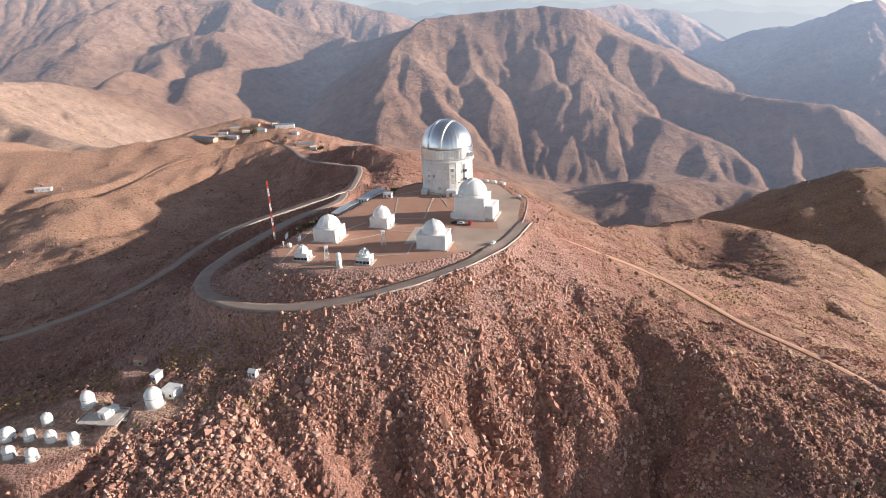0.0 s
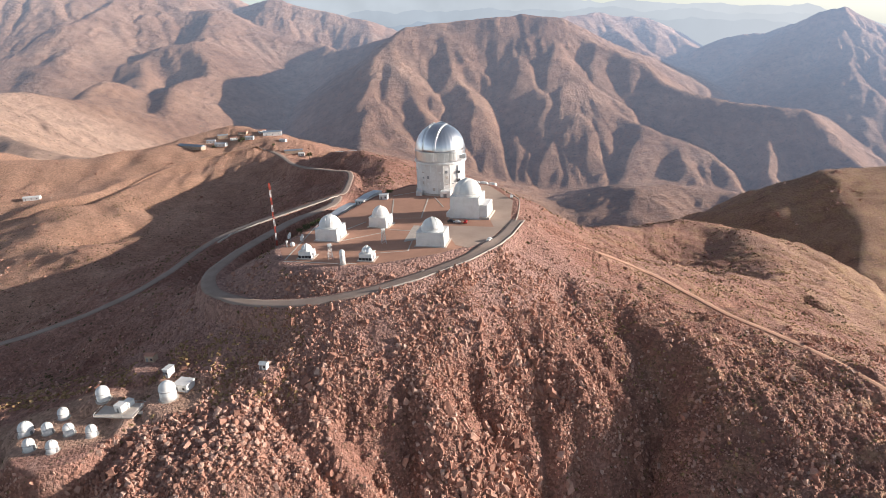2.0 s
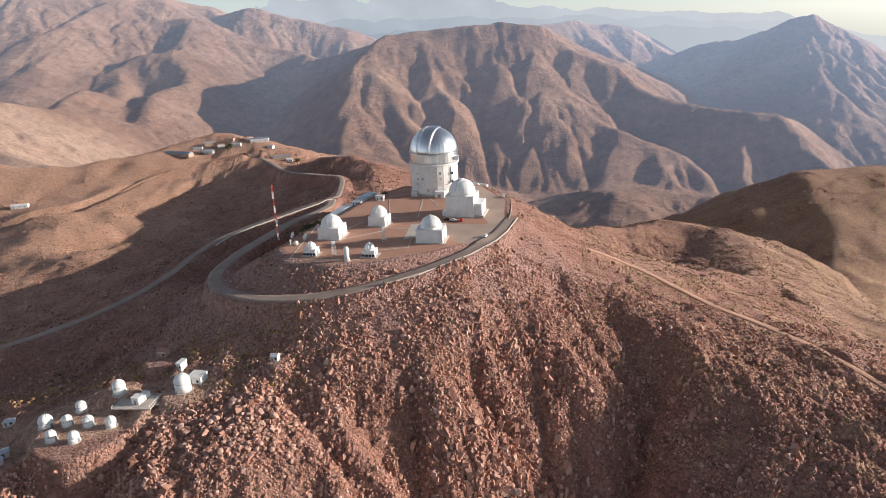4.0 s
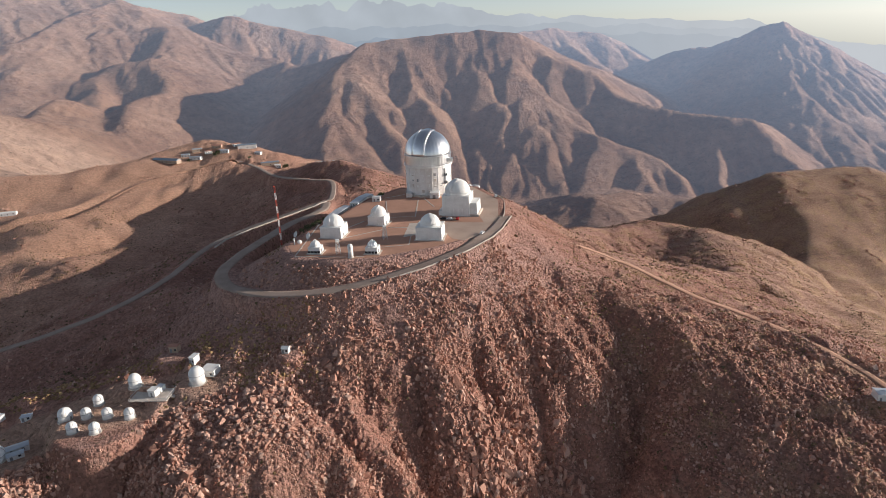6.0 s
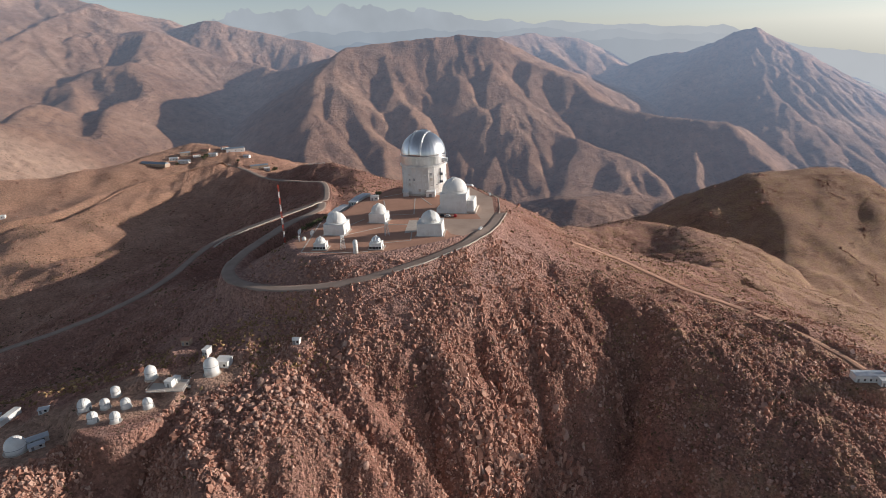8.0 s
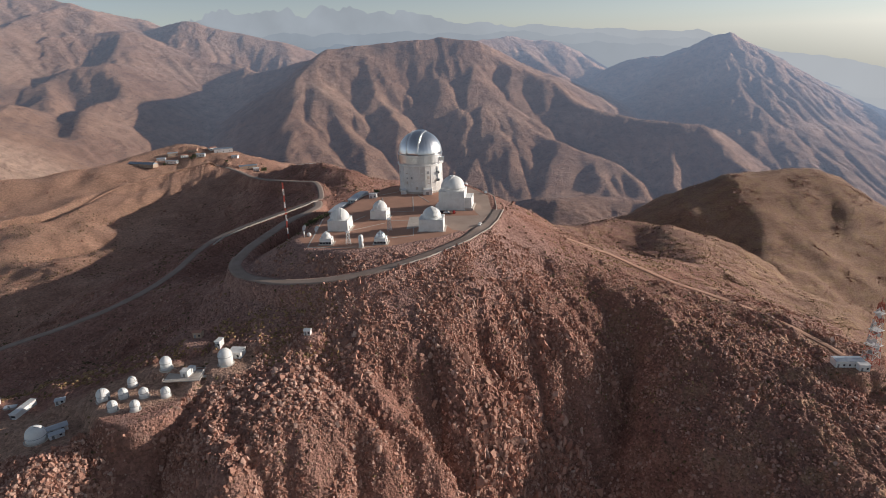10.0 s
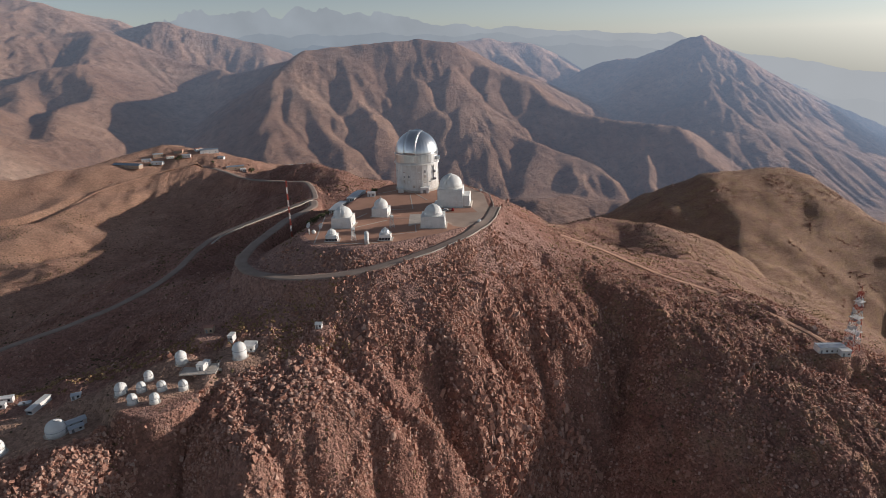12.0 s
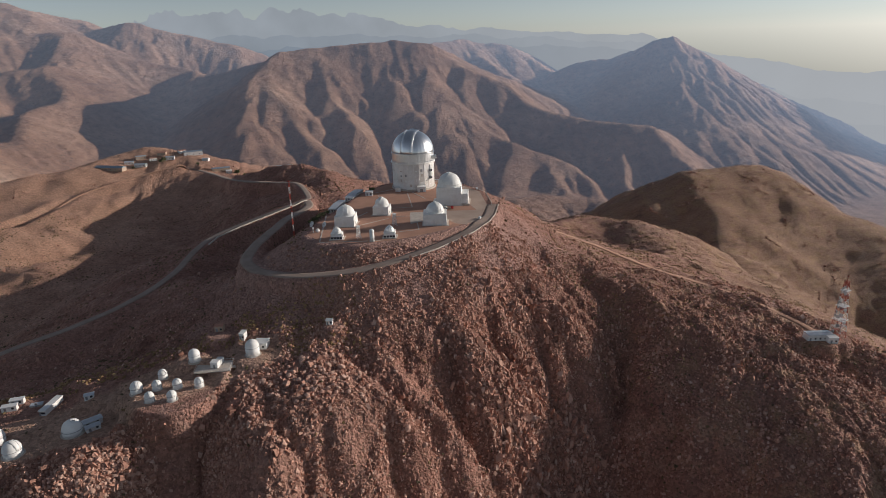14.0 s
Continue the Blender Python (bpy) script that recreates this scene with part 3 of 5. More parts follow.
def make_plain(name, color, dark, rough=0.6, scale=0.8, metal=0.0, amount=0.6, relief=0.15):
    """A surface of one colour with stains and grain."""
    m, n, l, b = material(name, rough, metal)
    co = n.new("ShaderNodeTexCoord").outputs["Object"]
    stain = noise_node(n, l, scale, 5, 0.6, co)
    grain = noise_node(n, l, scale * 12, 3, 0.6, co)
    c = mix(n, l, between(n, l, stain, 0.42, 0.78), rgb(*color), rgb(*dark))
    c = mix(n, l, 0.12 * amount, c, ramp(n, l, grain, [(0.3, rgb(0.4, 0.4, 0.4)), (0.7, rgb(1.4, 1.4, 1.4))]), "MULTIPLY")
    l.new(c, b.inputs["Base Color"])
    if relief:
        bump(n, l, b, grain, relief, 0.05)
    return m


GROUND = make_ground()
MAIN_RANGE = make_range("range_rock_painted_haze")
WHITE = make_plain("white_paint", (0.80, 0.80, 0.78), (0.66, 0.65, 0.62), 0.55, 0.25)
SILVER = make_plain("aluminium_sheet", (0.80, 0.81, 0.82), (0.66, 0.67, 0.69), 0.30, 0.15, 1.0, 0.3, 0.03)
DIRT = make_plain("dirt_track", (0.52, 0.31, 0.21), (0.42, 0.24, 0.16), 0.95, 0.12)
ASPHALT = make_plain("road_surface", (0.34, 0.265, 0.22), (0.26, 0.195, 0.155), 0.95, 0.12)
PARKING = make_plain("graded_tan_earth", (0.46, 0.345, 0.275), (0.37, 0.265, 0.205), 0.95, 0.07)
PLAZA = make_plain("packed_red_earth", (0.46, 0.255, 0.175), (0.36, 0.195, 0.13), 0.95, 0.06)


# ---- ground ----
def part(name, bm, material, parent, label="", smooth_faces=False, matrix=None):
    """Links a bmesh as one mesh object under a thing or a part."""
    me = bpy.data.meshes.new(name)
    bm.to_mesh(me)
    bm.free()
    if smooth_faces:
        me.polygons.foreach_set("use_smooth", [True] * len(me.polygons))
    me.materials.append(material)
    ob = new(name, me)
    ob.parent = parent
    if matrix is not None:
        ob.matrix_basis = matrix
    return tagged(ob, label)


XS = spaced(-1240, -262, 262, 1240, 1.0, 1.035)
YS = spaced(-1230, -272, 140, 1520, 1.0, 1.035)
GX, GY = np.meshgrid(XS, YS)
GZ = land(GX, GY)
NEAR = np.hypot(GX[:-1, :-1], GY[:-1, :-1] - 150) < 1375
ground = tagged(sheet("ground", GX, GY, GZ, NEAR, GROUND), "red-brown stony desert mountainside with rocky outcrops", "ground", kind="structure")


def height(x, y):
    """The height of the ground mesh, read between its points."""
    x, y = np.asarray(x, float), np.asarray(y, float)
    i = np.clip(np.searchsorted(XS, x) - 1, 0, len(XS) - 2)
    j = np.clip(np.searchsorted(YS, y) - 1, 0, len(YS) - 2)
    u, v = np.clip((x - XS[i]) / (XS[i + 1] - XS[i]), 0, 1), np.clip((y - YS[j]) / (YS[j + 1] - YS[j]), 0, 1)
    return (GZ[j, i] * (1 - u) + GZ[j, i + 1] * u) * (1 - v) + (GZ[j + 1, i] * (1 - u) + GZ[j + 1, i + 1] * u) * v


# broken rock keeps its facets
centre = np.zeros(len(ground.data.polygons) * 3, np.float32)
ground.data.polygons.foreach_get("center", centre)
centre = centre.reshape(-1, 3)
broken = (np.abs(centre[:, 0]) < 262) & (centre[:, 1] < -112) & (centre[:, 2] < -13)
ground.data.polygons.foreach_set("use_smooth", ~broken)
FX, FY = np.meshgrid(spaced(-3900, -2500, 3300, 3900, 9.0, 1.05), spaced(-1300, 1150, 4400, 4700, 9.0, 1.05))
FZ = land(FX, FY)
AWAY = np.hypot(FX[:-1, :-1], FY[:-1, :-1] - 150) > 1345
FZ = FZ - 1.5 * smooth(1420, 1350, np.hypot(FX, FY - 150))
tagged(sheet("backdrop_mountains", FX, FY, FZ, AWAY, MAIN_RANGE), "brown desert mountain ranges beyond the valley, haze painted on as glow", "backdrop", kind="structure")


def ribbon(name, line, half, lift, material, label, category):
    """A road: a strip that follows the roadbed, with a slight crown."""
    pts, out = [Vector(p) for p in line], []
    for k in range(len(pts) - 1):
        p0, p1, p2, p3 = pts[max(k - 1, 0)], pts[k], pts[k + 1], pts[min(k + 2, len(pts) - 1)]
        steps = max(2, int((p2 - p1).length / 3))
        for s in range(steps):
            t = s / steps
            out.append(0.5 * ((2 * p1) + (p2 - p0) * t + (2 * p0 - 5 * p1 + 4 * p2 - p3) * t * t + (3 * p1 - p0 - 3 * p2 + p3) * t ** 3))
    out.append(pts[-1])
    bm, rows = bmesh.new(), []
    for k, p in enumerate(out):
        d = out[min(k + 1, len(out) - 1)] - out[max(k - 1, 0)]
        side = Vector((-d.y, d.x, 0)).normalized()
        row = []
        for u in (-1, -0.98, -0.5, 0, 0.5, 0.98, 1):
            w = u * half * (1 + 0.05 * math.sin(k * 0.7 + u))
            q = p + side * w
            row.append([q.x, q.y, u])
        rows.append(row)
    flat = np.array(rows)
    z = land(flat[..., 0], flat[..., 1])
    vs = [[bm.verts.new((q[0], q[1], z[i, j] + (lift if abs(q[2]) < 0.99 else -0.3))) for j, q in enumerate(row)] for i, row in enumerate(rows)]
    for a, b in zip(vs[:-1], vs[1:]):
        for j in range(6):
            bm.faces.new((a[j], a[j + 1], b[j + 1], b[j]))
    ob = part(name, bm, material, None, smooth_faces=True)
    return tagged(ob, label, category, kind="structure")


ribbon("road_loop", LOOP_ROAD, 3.7, 0.25, ASPHALT, "grey-brown graded road looping round the summit platform", "road")
ribbon("road_lower", LOWER_ROAD, 2.7, 0.3, ASPHALT, "dusty grey road climbing the shaded slope", "road")
ribbon("road_field", FIELD_ROAD, 2.6, 0.4, DIRT, "pale dirt road across the open hillside", "road")
ribbon("road_ridge", RIDGE_ROAD, 1.8, 0.3, DIRT, "narrow dirt track along the ridge to the tower", "road")


# ---- the distance, its haze painted as emission ----
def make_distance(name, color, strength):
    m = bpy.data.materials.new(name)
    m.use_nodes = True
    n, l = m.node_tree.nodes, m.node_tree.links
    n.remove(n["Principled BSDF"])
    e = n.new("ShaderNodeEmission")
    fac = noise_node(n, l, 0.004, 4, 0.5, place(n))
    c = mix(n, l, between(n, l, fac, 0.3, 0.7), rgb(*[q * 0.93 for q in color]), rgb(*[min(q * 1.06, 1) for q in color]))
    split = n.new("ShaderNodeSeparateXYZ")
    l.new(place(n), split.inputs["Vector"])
    c = mix(n, l, maths(n, l, "MULTIPLY", between(n, l, split.outputs["X"], 300, 3800), 0.75), c, rgb(0.54, 0.53, 0.515))   # haze colour painted paler towards the sun
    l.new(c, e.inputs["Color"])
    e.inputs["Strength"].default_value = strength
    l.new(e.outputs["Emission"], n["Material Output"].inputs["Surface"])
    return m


def far_ridge(name, radius, base, rise, seed, material, swell=0.0, drop=0.0, fade=200.0):
    """A range on the horizon, as an arc round the summit; it glows in a painted haze colour."""
    a = np.radians(np.linspace(-62, 58, 420))
    top = base + rise * (ridged(a * 1000, a * 0 + seed, 130, 6, seed, 0.55) - 0.55) * 2
    d = np.degrees(a)
    crags = ridged(a * 1000, a * 0 + seed + 9, 45, 5, seed + 9, 0.6) - 0.6
    top = top + swell / (1 + np.exp((d - 9) / 4.5)) * (0.85 + 1.3 * crags) - drop * smooth(14, 45, d)
    top = top - 420 * smooth(-9, -14, d) - fade * smooth(30, 46, d)          # sinks behind the nearer ranges; lowered sunward to keep its shadow off them
    bm = bmesh.new()
    lo = [bm.verts.new((-50 + radius * math.sin(q), -430 + radius * math.cos(q), -900)) for q in a]
    hi = [bm.verts.new((-50 + radius * math.sin(q), -430 + radius * math.cos(q), float(t))) for q, t in zip(a, top)]
    back = [bm.verts.new((-50 + (radius + 30) * math.sin(q), -430 + (radius + 30) * math.cos(q), -900)) for q in a]
    for k in range(len(a) - 1):
        bm.faces.new((lo[k], lo[k + 1], hi[k + 1], hi[k]))
        bm.faces.new((hi[k], hi[k + 1], back[k + 1], back[k]))
    return tagged(part(name, bm, material, None), "glowing mountain range on the horizon, painted haze-pale", "backdrop", kind="structure")


far_ridge("backdrop_near_haze", 4720, 25, 60, 81, make_distance("near_painted_haze", (0.27, 0.30, 0.335), 1.0), 0, 110, 420)
far_ridge("backdrop_mid_haze", 4790, 85, 50, 82, make_distance("mid_painted_haze", (0.32, 0.345, 0.37), 1.0), 40, 120, 330)
far_ridge("backdrop_far_haze", 4850, 135, 50, 84, make_distance("far_painted_haze", (0.37, 0.39, 0.405), 1.0), 165, 120, 190)


# ---- shapes ----
def lathe(bm, profile, segs=48, m=None, gores=0, dip=0.0):
    """A surface of revolution about z. gores: seams that many times round, dipped inwards."""
    rings = []
    for r, z in profile:
        ring = []
        for k in range(segs):
            a = 2 * math.pi * k / segs
            q = r - (dip if gores and k % (segs // gores) == 0 else 0)
            ring.append(bm.verts.new((q * math.cos(a), q * math.sin(a), z)))
        rings.append(ring)
    for lo, hi in zip(rings[:-1], rings[1:]):
        for k in range(segs):
            bm.faces.new((lo[k], lo[(k + 1) % segs], hi[(k + 1) % segs], hi[k]))
    for ring, flip in ((rings[0], True), (rings[-1], False)):
        bm.faces.new(ring[::-1] if flip else ring)
    if m is not None:
        bm.transform(m)
    return bm


def box(bm, x0, x1, y0, y1, z0, z1, bevel=0.0, taper=0.0):
    v = []
    for z, t in ((z0, 0.0), (z1, taper)):
        v += [bm.verts.new(p) for p in ((x0 + t, y0 + t, z), (x1 - t, y0 + t, z), (x1 - t, y1 - t, z), (x0 + t, y1 - t, z))]
    fs = [bm.faces.new([v[i] for i in f]) for f in ((3, 2, 1, 0), (4, 5, 6, 7), (0, 1, 5, 4), (1, 2, 6, 5), (2, 3, 7, 6), (3, 0, 4, 7))]
    if bevel:
        es = {e for f in fs for e in f.edges}
        bmesh.ops.bevel(bm, geom=list(es), offset=bevel, segments=1, affect="EDGES")
    return bm


def rod(bm, a, b, r, sides=6):
    a, b = Vector(a), Vector(b)
    d = b - a
    q = d.to_track_quat("Z", "Y").to_matrix().to_4x4()
    ends = []
    for p in (a, b):
        ends.append([bm.verts.new(p + q.to_3x3() @ Vector((r * math.cos(2 * math.pi * k / sides), r * math.sin(2 * math.pi * k / sides), 0))) for k in range(sides)])
    for k in range(sides):
        bm.faces.new((ends[0][k], ends[0][(k + 1) % sides], ends[1][(k + 1) % sides], ends[1][k]))
    bm.faces.new(ends[0][::-1])
    bm.faces.new(ends[1])
    return bm


def cap(r, z, n=12, start=0.0):
    """The profile of a dome of radius r whose equator lies at z."""
    return [(r * math.cos(a), z + r * math.sin(a)) for a in np.linspace(start, math.pi / 2 * 0.985, n)]


def thing(name, x, y, z, turn, label, category, group=""):
    ob = new(name)
    ob.empty_display_size = 0.5
    ob.matrix_basis = pose(x, y, z, 0, 0, turn)
    return tagged(ob, label, category, group)


def B():
    return bmesh.new()


def band(bm, r, z, width, lo, hi, thick, n=20):
    """A shutter: a raised strip over a dome of radius r, in its yz plane towards -y, from lo to hi degrees of elevation."""
    rows = []
    for e in np.linspace(radians(lo), radians(hi), n):
        row = []
        for u, lift in ((-0.5, -0.2), (-0.5, thick), (-0.25, thick), (0.0, thick), (0.25, thick), (0.5, thick), (0.5, -0.2)):
            x = u * width
            q = math.sqrt(max((r + lift) ** 2 - x * x, 0.01))
            row.append(bm.verts.new((x, -q * math.cos(e), z + q * math.sin(e))))
        rows.append(row)
    for a, b in zip(rows[:-1], rows[1:]):
        for k in range(6):
            bm.faces.new((a[k], a[k + 1], b[k + 1], b[k]))
    bm.faces.new(rows[0][::-1])
    bm.faces.new(rows[-1])
    bmesh.ops.recalc_face_normals(bm, faces=bm.faces)
    return bm


GLASS = make_plain("dark_window_glass", (0.03, 0.035, 0.045), (0.05, 0.05, 0.055), 0.12, 1.0, 0.0, 0.0, 0)
GREY = make_plain("grey_steel", (0.30, 0.31, 0.32), (0.2, 0.2, 0.21), 0.5, 0.6, 0.4)
CONCRETE = make_plain("pale_concrete", (0.56, 0.50, 0.44), (0.42, 0.36, 0.31), 0.9, 0.3)
SOILED = make_plain("weathered_white_paint", (0.77, 0.76, 0.74), (0.52, 0.47, 0.42), 0.6, 0.09)
RED = make_plain("red_paint", (0.45, 0.06, 0.035), (0.32, 0.05, 0.03), 0.55, 0.6)
BAND_WHITE = make_plain("mast_white_paint", (0.74, 0.72, 0.70), (0.55, 0.52, 0.5), 0.55, 0.6)
BLUE_ROOF = make_plain("blue_grey_roof_sheet", (0.30, 0.36, 0.43), (0.22, 0.26, 0.31), 0.45, 0.2, 0.3)
PALE_ROOF = make_plain("pale_roof_sheet", (0.55, 0.58, 0.62), (0.42, 0.44, 0.47), 0.4, 0.2, 0.3)
RUST = make_plain("rusty_roof_sheet", (0.42, 0.22, 0.16), (0.3, 0.14, 0.1), 0.8, 0.3)
TAN_WALL = make_plain("tan_plaster", (0.48, 0.37, 0.28), (0.36, 0.27, 0.2), 0.9, 0.3)
CAR_BLACK = make_plain("dark_car_paint", (0.03, 0.032, 0.036), (0.04, 0.04, 0.045), 0.25, 1.0, 0.0, 0.1, 0)
CAR_RED = make_plain("red_car_paint", (0.42, 0.03, 0.025), (0.36, 0.03, 0.025), 0.25, 1.0, 0.0, 0.1, 0)
CAR_WHITE = make_plain("white_car_paint", (0.75, 0.75, 0.74), (0.66, 0.65, 0.63), 0.25, 1.0, 0.0, 0.1, 0)
TYRE = make_plain("tyre_rubber", (0.02, 0.02, 0.02), (0.035, 0.033, 0.03), 0.9, 2.0)


# ---- the large silver dome ----
def great_dome():
    t = thing("telescope_dome_building", 0, 13, 0, -12, "large silver telescope dome on a weathered white drum", "observatory", "telescope domes")
    r, z = 16.5, 28.3
    wall = part("drum_wall", lathe(B(), [(16.3, 0), (16.3, 21.0)], 24), SOILED, t, "weathered white panelled drum")
    part("plinth", lathe(B(), [(17.4, -0.6), (17.4, 1.2), (16.9, 1.3)], 24), CONCRETE, t)
    part("gallery", lathe(B(), [(16.4, 20.6), (17.4, 20.7), (17.4, 21.5), (16.2, 21.6)], 48), WHITE, t, "white ring gallery under the dome")
    part("dome_skirt", lathe(B(), [(16.75, 21.5), (16.8, 22.4), (16.6, 22.5), (16.6, z)], 144, None, 36, 0.07), SILVER, t, "brushed metal skirt of the dome")
    part("dome", lathe(B(), cap(r, z, 20), 144, None, 36, 0.09), SILVER, t, "polished silver metal dome", True)
    part("dome_rail", lathe(B(), [(16.6, z - 0.4), (16.95, z - 0.3), (16.95, z + 0.1), (16.6, z + 0.2)], 72), SILVER, t)
    shutter = part("shutter", band(B(), r, z, 9.6, 2, 104, 0.3), SILVER, t, "closed metal shutter over the slit", True, pose(0, 0, 0, 0, 0, -18))
    for sx in (-1, 1):
        bm = B()
        for a0, a1 in zip(np.linspace(2, 102, 18)[:-1], np.linspace(2, 102, 18)[1:]):
            p = [(sx * 4.8, -math.sqrt((r + 0.7) ** 2 - 23) * math.cos(radians(a)), z + math.sqrt((r + 0.7) ** 2 - 23) * math.sin(radians(a))) for a in (a0, a1)]
            rod(bm, p[0], p[1], 0.16, 5)
        part("shutter_rail", bm, SILVER, shutter)
    arch = B()
    for a0, a1 in zip(np.linspace(-36, 36, 13)[:-1], np.linspace(-36, 36, 13)[1:]):
        q = [Vector((9.4 * math.sin(radians(a)), 3.2, z + (r + 0.6) * math.cos(radians(a * 0.92)) - 0.35)) for a in (a0, a1)]
        rod(arch, q[0], q[1], 0.5, 6)
    part("shutter_arch", arch, SILVER, shutter, "raised arch at the shutter's top end")
    rng = random.Random(5)
    for k in range(24):
        a0, a1 = 2 * math.pi * k / 24, 2 * math.pi * (k + 1) / 24
        mid = (a0 + a1) / 2
        face = pose(16.3 * math.cos(math.pi / 24) * math.cos(mid), 16.3 * math.cos(math.pi / 24) * math.sin(mid), 0, 0, 0, math.degrees(mid) + 90)
        if math.sin(mid - radians(12)) > 0.75:
            continue
        part("pilaster", box(B(), -2.14, -1.92, -0.12, 0.1, 1.2, 20.6, 0.04), WHITE, t, "", False, face)
        for level in (3.4, 7.2, 11.0, 14.8):
            if rng.random() < 0.72:
                w, h = rng.choice((0.9, 1.3, 1.6)), rng.choice((0.8, 1.2, 2.0))
                off = rng.uniform(-0.3, 0.5)
                vent = part("wall_vent", box(B(), off - w / 2, off + w / 2, -0.14, 0.05, level, level + h, 0.04), rng.choice((GREY, SOILED, WHITE, CONCRETE)), wall, "", False, face)
                part("vent_hood", box(B(), off - w / 2 - 0.1, off + w / 2 + 0.1, -0.34, 0.02, level + h, level + h + 0.14, 0.03), WHITE, wall, "", False, face)
    for a, zz in ((-38, 8.4), (-38, 14.0)):
        m = pose(16.4 * math.cos(radians(a)), 16.4 * math.sin(radians(a)), zz, 0, 0, a + 90)
        fan = part("exhaust_fan", box(B(), -1.0, 1.0, -1.2, 0.3, 0, 2.0, 0.15), GREY, t, "grey exhaust fan housing", False, m)
        part("fan_mouth", lathe(B(), [(0.75, 0), (0.75, 0.3), (0.55, 0.32)], 16), GLASS, fan, "", False, pose(0, -1.2, 1.0, 90, 0, 0))
        part("duct", box(B(), -0.4, 0.4, -0.7, 0.2, 2.0, 5.4, 0.08), WHITE, fan)
    ann = part("entrance_block", box(B(), 2.5, 9.0, -20.2, -13.0, 0, 4.2, 0.12), WHITE, t, "low white entrance block")
    part("door", box(B(), 4.6, 6.6, -20.32, -20.1, 0.1, 2.5, 0.05), GREY, ann)
    part("loading_block", box(B(), -14.5, -10.5, -16.5, -10.0, 0, 3.0, 0.12), SOILED, t, "small white service block")
    part("balcony", box(B(), 14.0, 18.2, -8.5, -5.0, 23.4, 26.0, 0.2), SILVER, t, "metal hoist housing on the dome's rim")
    return t


great_dome()


# ---- white domes on square buildings ----
def square_dome(x, y, turn, w, d, wall, r, dome_z, label, shutter_turn, gores=24, annex=0.0, windows=0, metal=None, low_wall=0.0, cx=None, cy=None):
    """A dome on a box. x, y: the front left corner of the box; its front runs along the turned x axis."""
    m = pose(x, y, 0, 0, 0, turn)
    t = thing("telescope_dome", 0, 0, 0, 0, label, "observatory", "telescope domes")
    t.matrix_basis = m
    cx, cy = cx if cx is not None else w / 2, cy if cy is not None else d / 2
    body = part("building", box(B(), 0, w, 0, d, 0.0, wall, 0.12, 0.25), WHITE, t, "white painted square building")
    part("parapet", box(B(), 0.1, w - 0.1, 0.1, d - 0.1, wall - 0.05, wall + 0.28, 0.06), WHITE, t)
    part("plinth", box(B(), -0.9, w + 1.1, -0.9, d + 0.6, -0.5, 0.28, 0.08), CONCRETE, t, "pale concrete apron")
    part("dome_ring", lathe(B(), [(r * 1.03, wall + 0.2), (r * 1.03, max(dome_z, wall + 0.5)), (r * 0.98, max(dome_z, wall + 0.5) + 0.1)], 48, Matrix.Translation((cx, cy, 0))), WHITE, t)
    skin = metal or WHITE
    dome = part("dome", lathe(B(), cap(r, dome_z, 14), gores * 4, Matrix.Translation((cx, cy, 0)), gores, 0.05), skin, t, "domed roof with vertical panel seams", True)
    sm = pose(cx, cy, 0, 0, 0, shutter_turn)
    shut = part("shutter", band(B(), r, dome_z, r * 0.42, 8, 98, 0.16, 14), skin, t, "closed shutter over the slit", True, sm)
    for sx in (-1, 1):
        bm = B()
        w2 = r * 0.21
        q = math.sqrt((r + 0.2) ** 2 - w2 * w2)
        steps = [(sx * w2, -q * math.cos(radians(a)), dome_z + q * math.sin(radians(a))) for a in np.linspace(8, 98, 14)]
        for p0, p1 in zip(steps[:-1], steps[1:]):
            rod(bm, p0, p1, 0.1, 4)
        part("shutter_rail", bm, WHITE, shut)
    part("hatch", box(B(), -0.5, 0.5, -0.4, 0.6, dome_z + r - 0.1, dome_z + r + 0.45, 0.08), WHITE, t, "", False, sm)
    n = windows or max(2, int(w / 2.6))
    for k in range(n):
        u = (k + 0.5) * w / n
        if windows:
            win = part("window", box(B(), u - 0.42 * w / n, u + 0.42 * w / n, -0.06, 0.2, 0.55, 1.75, 0.04), GLASS, t, "dark window")
            part("window_frame", box(B(), u - 0.46 * w / n, u + 0.46 * w / n, -0.1, 0.2, 0.4, 0.54, 0.03), WHITE, win)
        else:
            part("buttress", box(B(), u - 0.16, u + 0.16, -0.22, 0.3, 0.25, wall * 0.36, 0.05), WHITE, t)
    part("door", box(B(), w - 0.16, w + 0.04, d * 0.3, d * 0.3 + 1.4, 0.25, 2.4, 0.04), GREY, t, "grey steel door")
    if annex:
        part("annex", box(B(), w - 0.3, w + annex, 1.4, d - 1.0, 0, wall * 0.66, 0.12, 0.12), WHITE, t, "lower white annex")
        part("annex_step", box(B(), w, w + annex + 1.2, 0.5, d, 0, 1.3, 0.08), CONCRETE, t)
    if low_wall:
        part("step_block", box(B(), -2.4, 0.1, 1.0, d * 0.6, 0, low_wall, 0.1), WHITE, t)
    return t


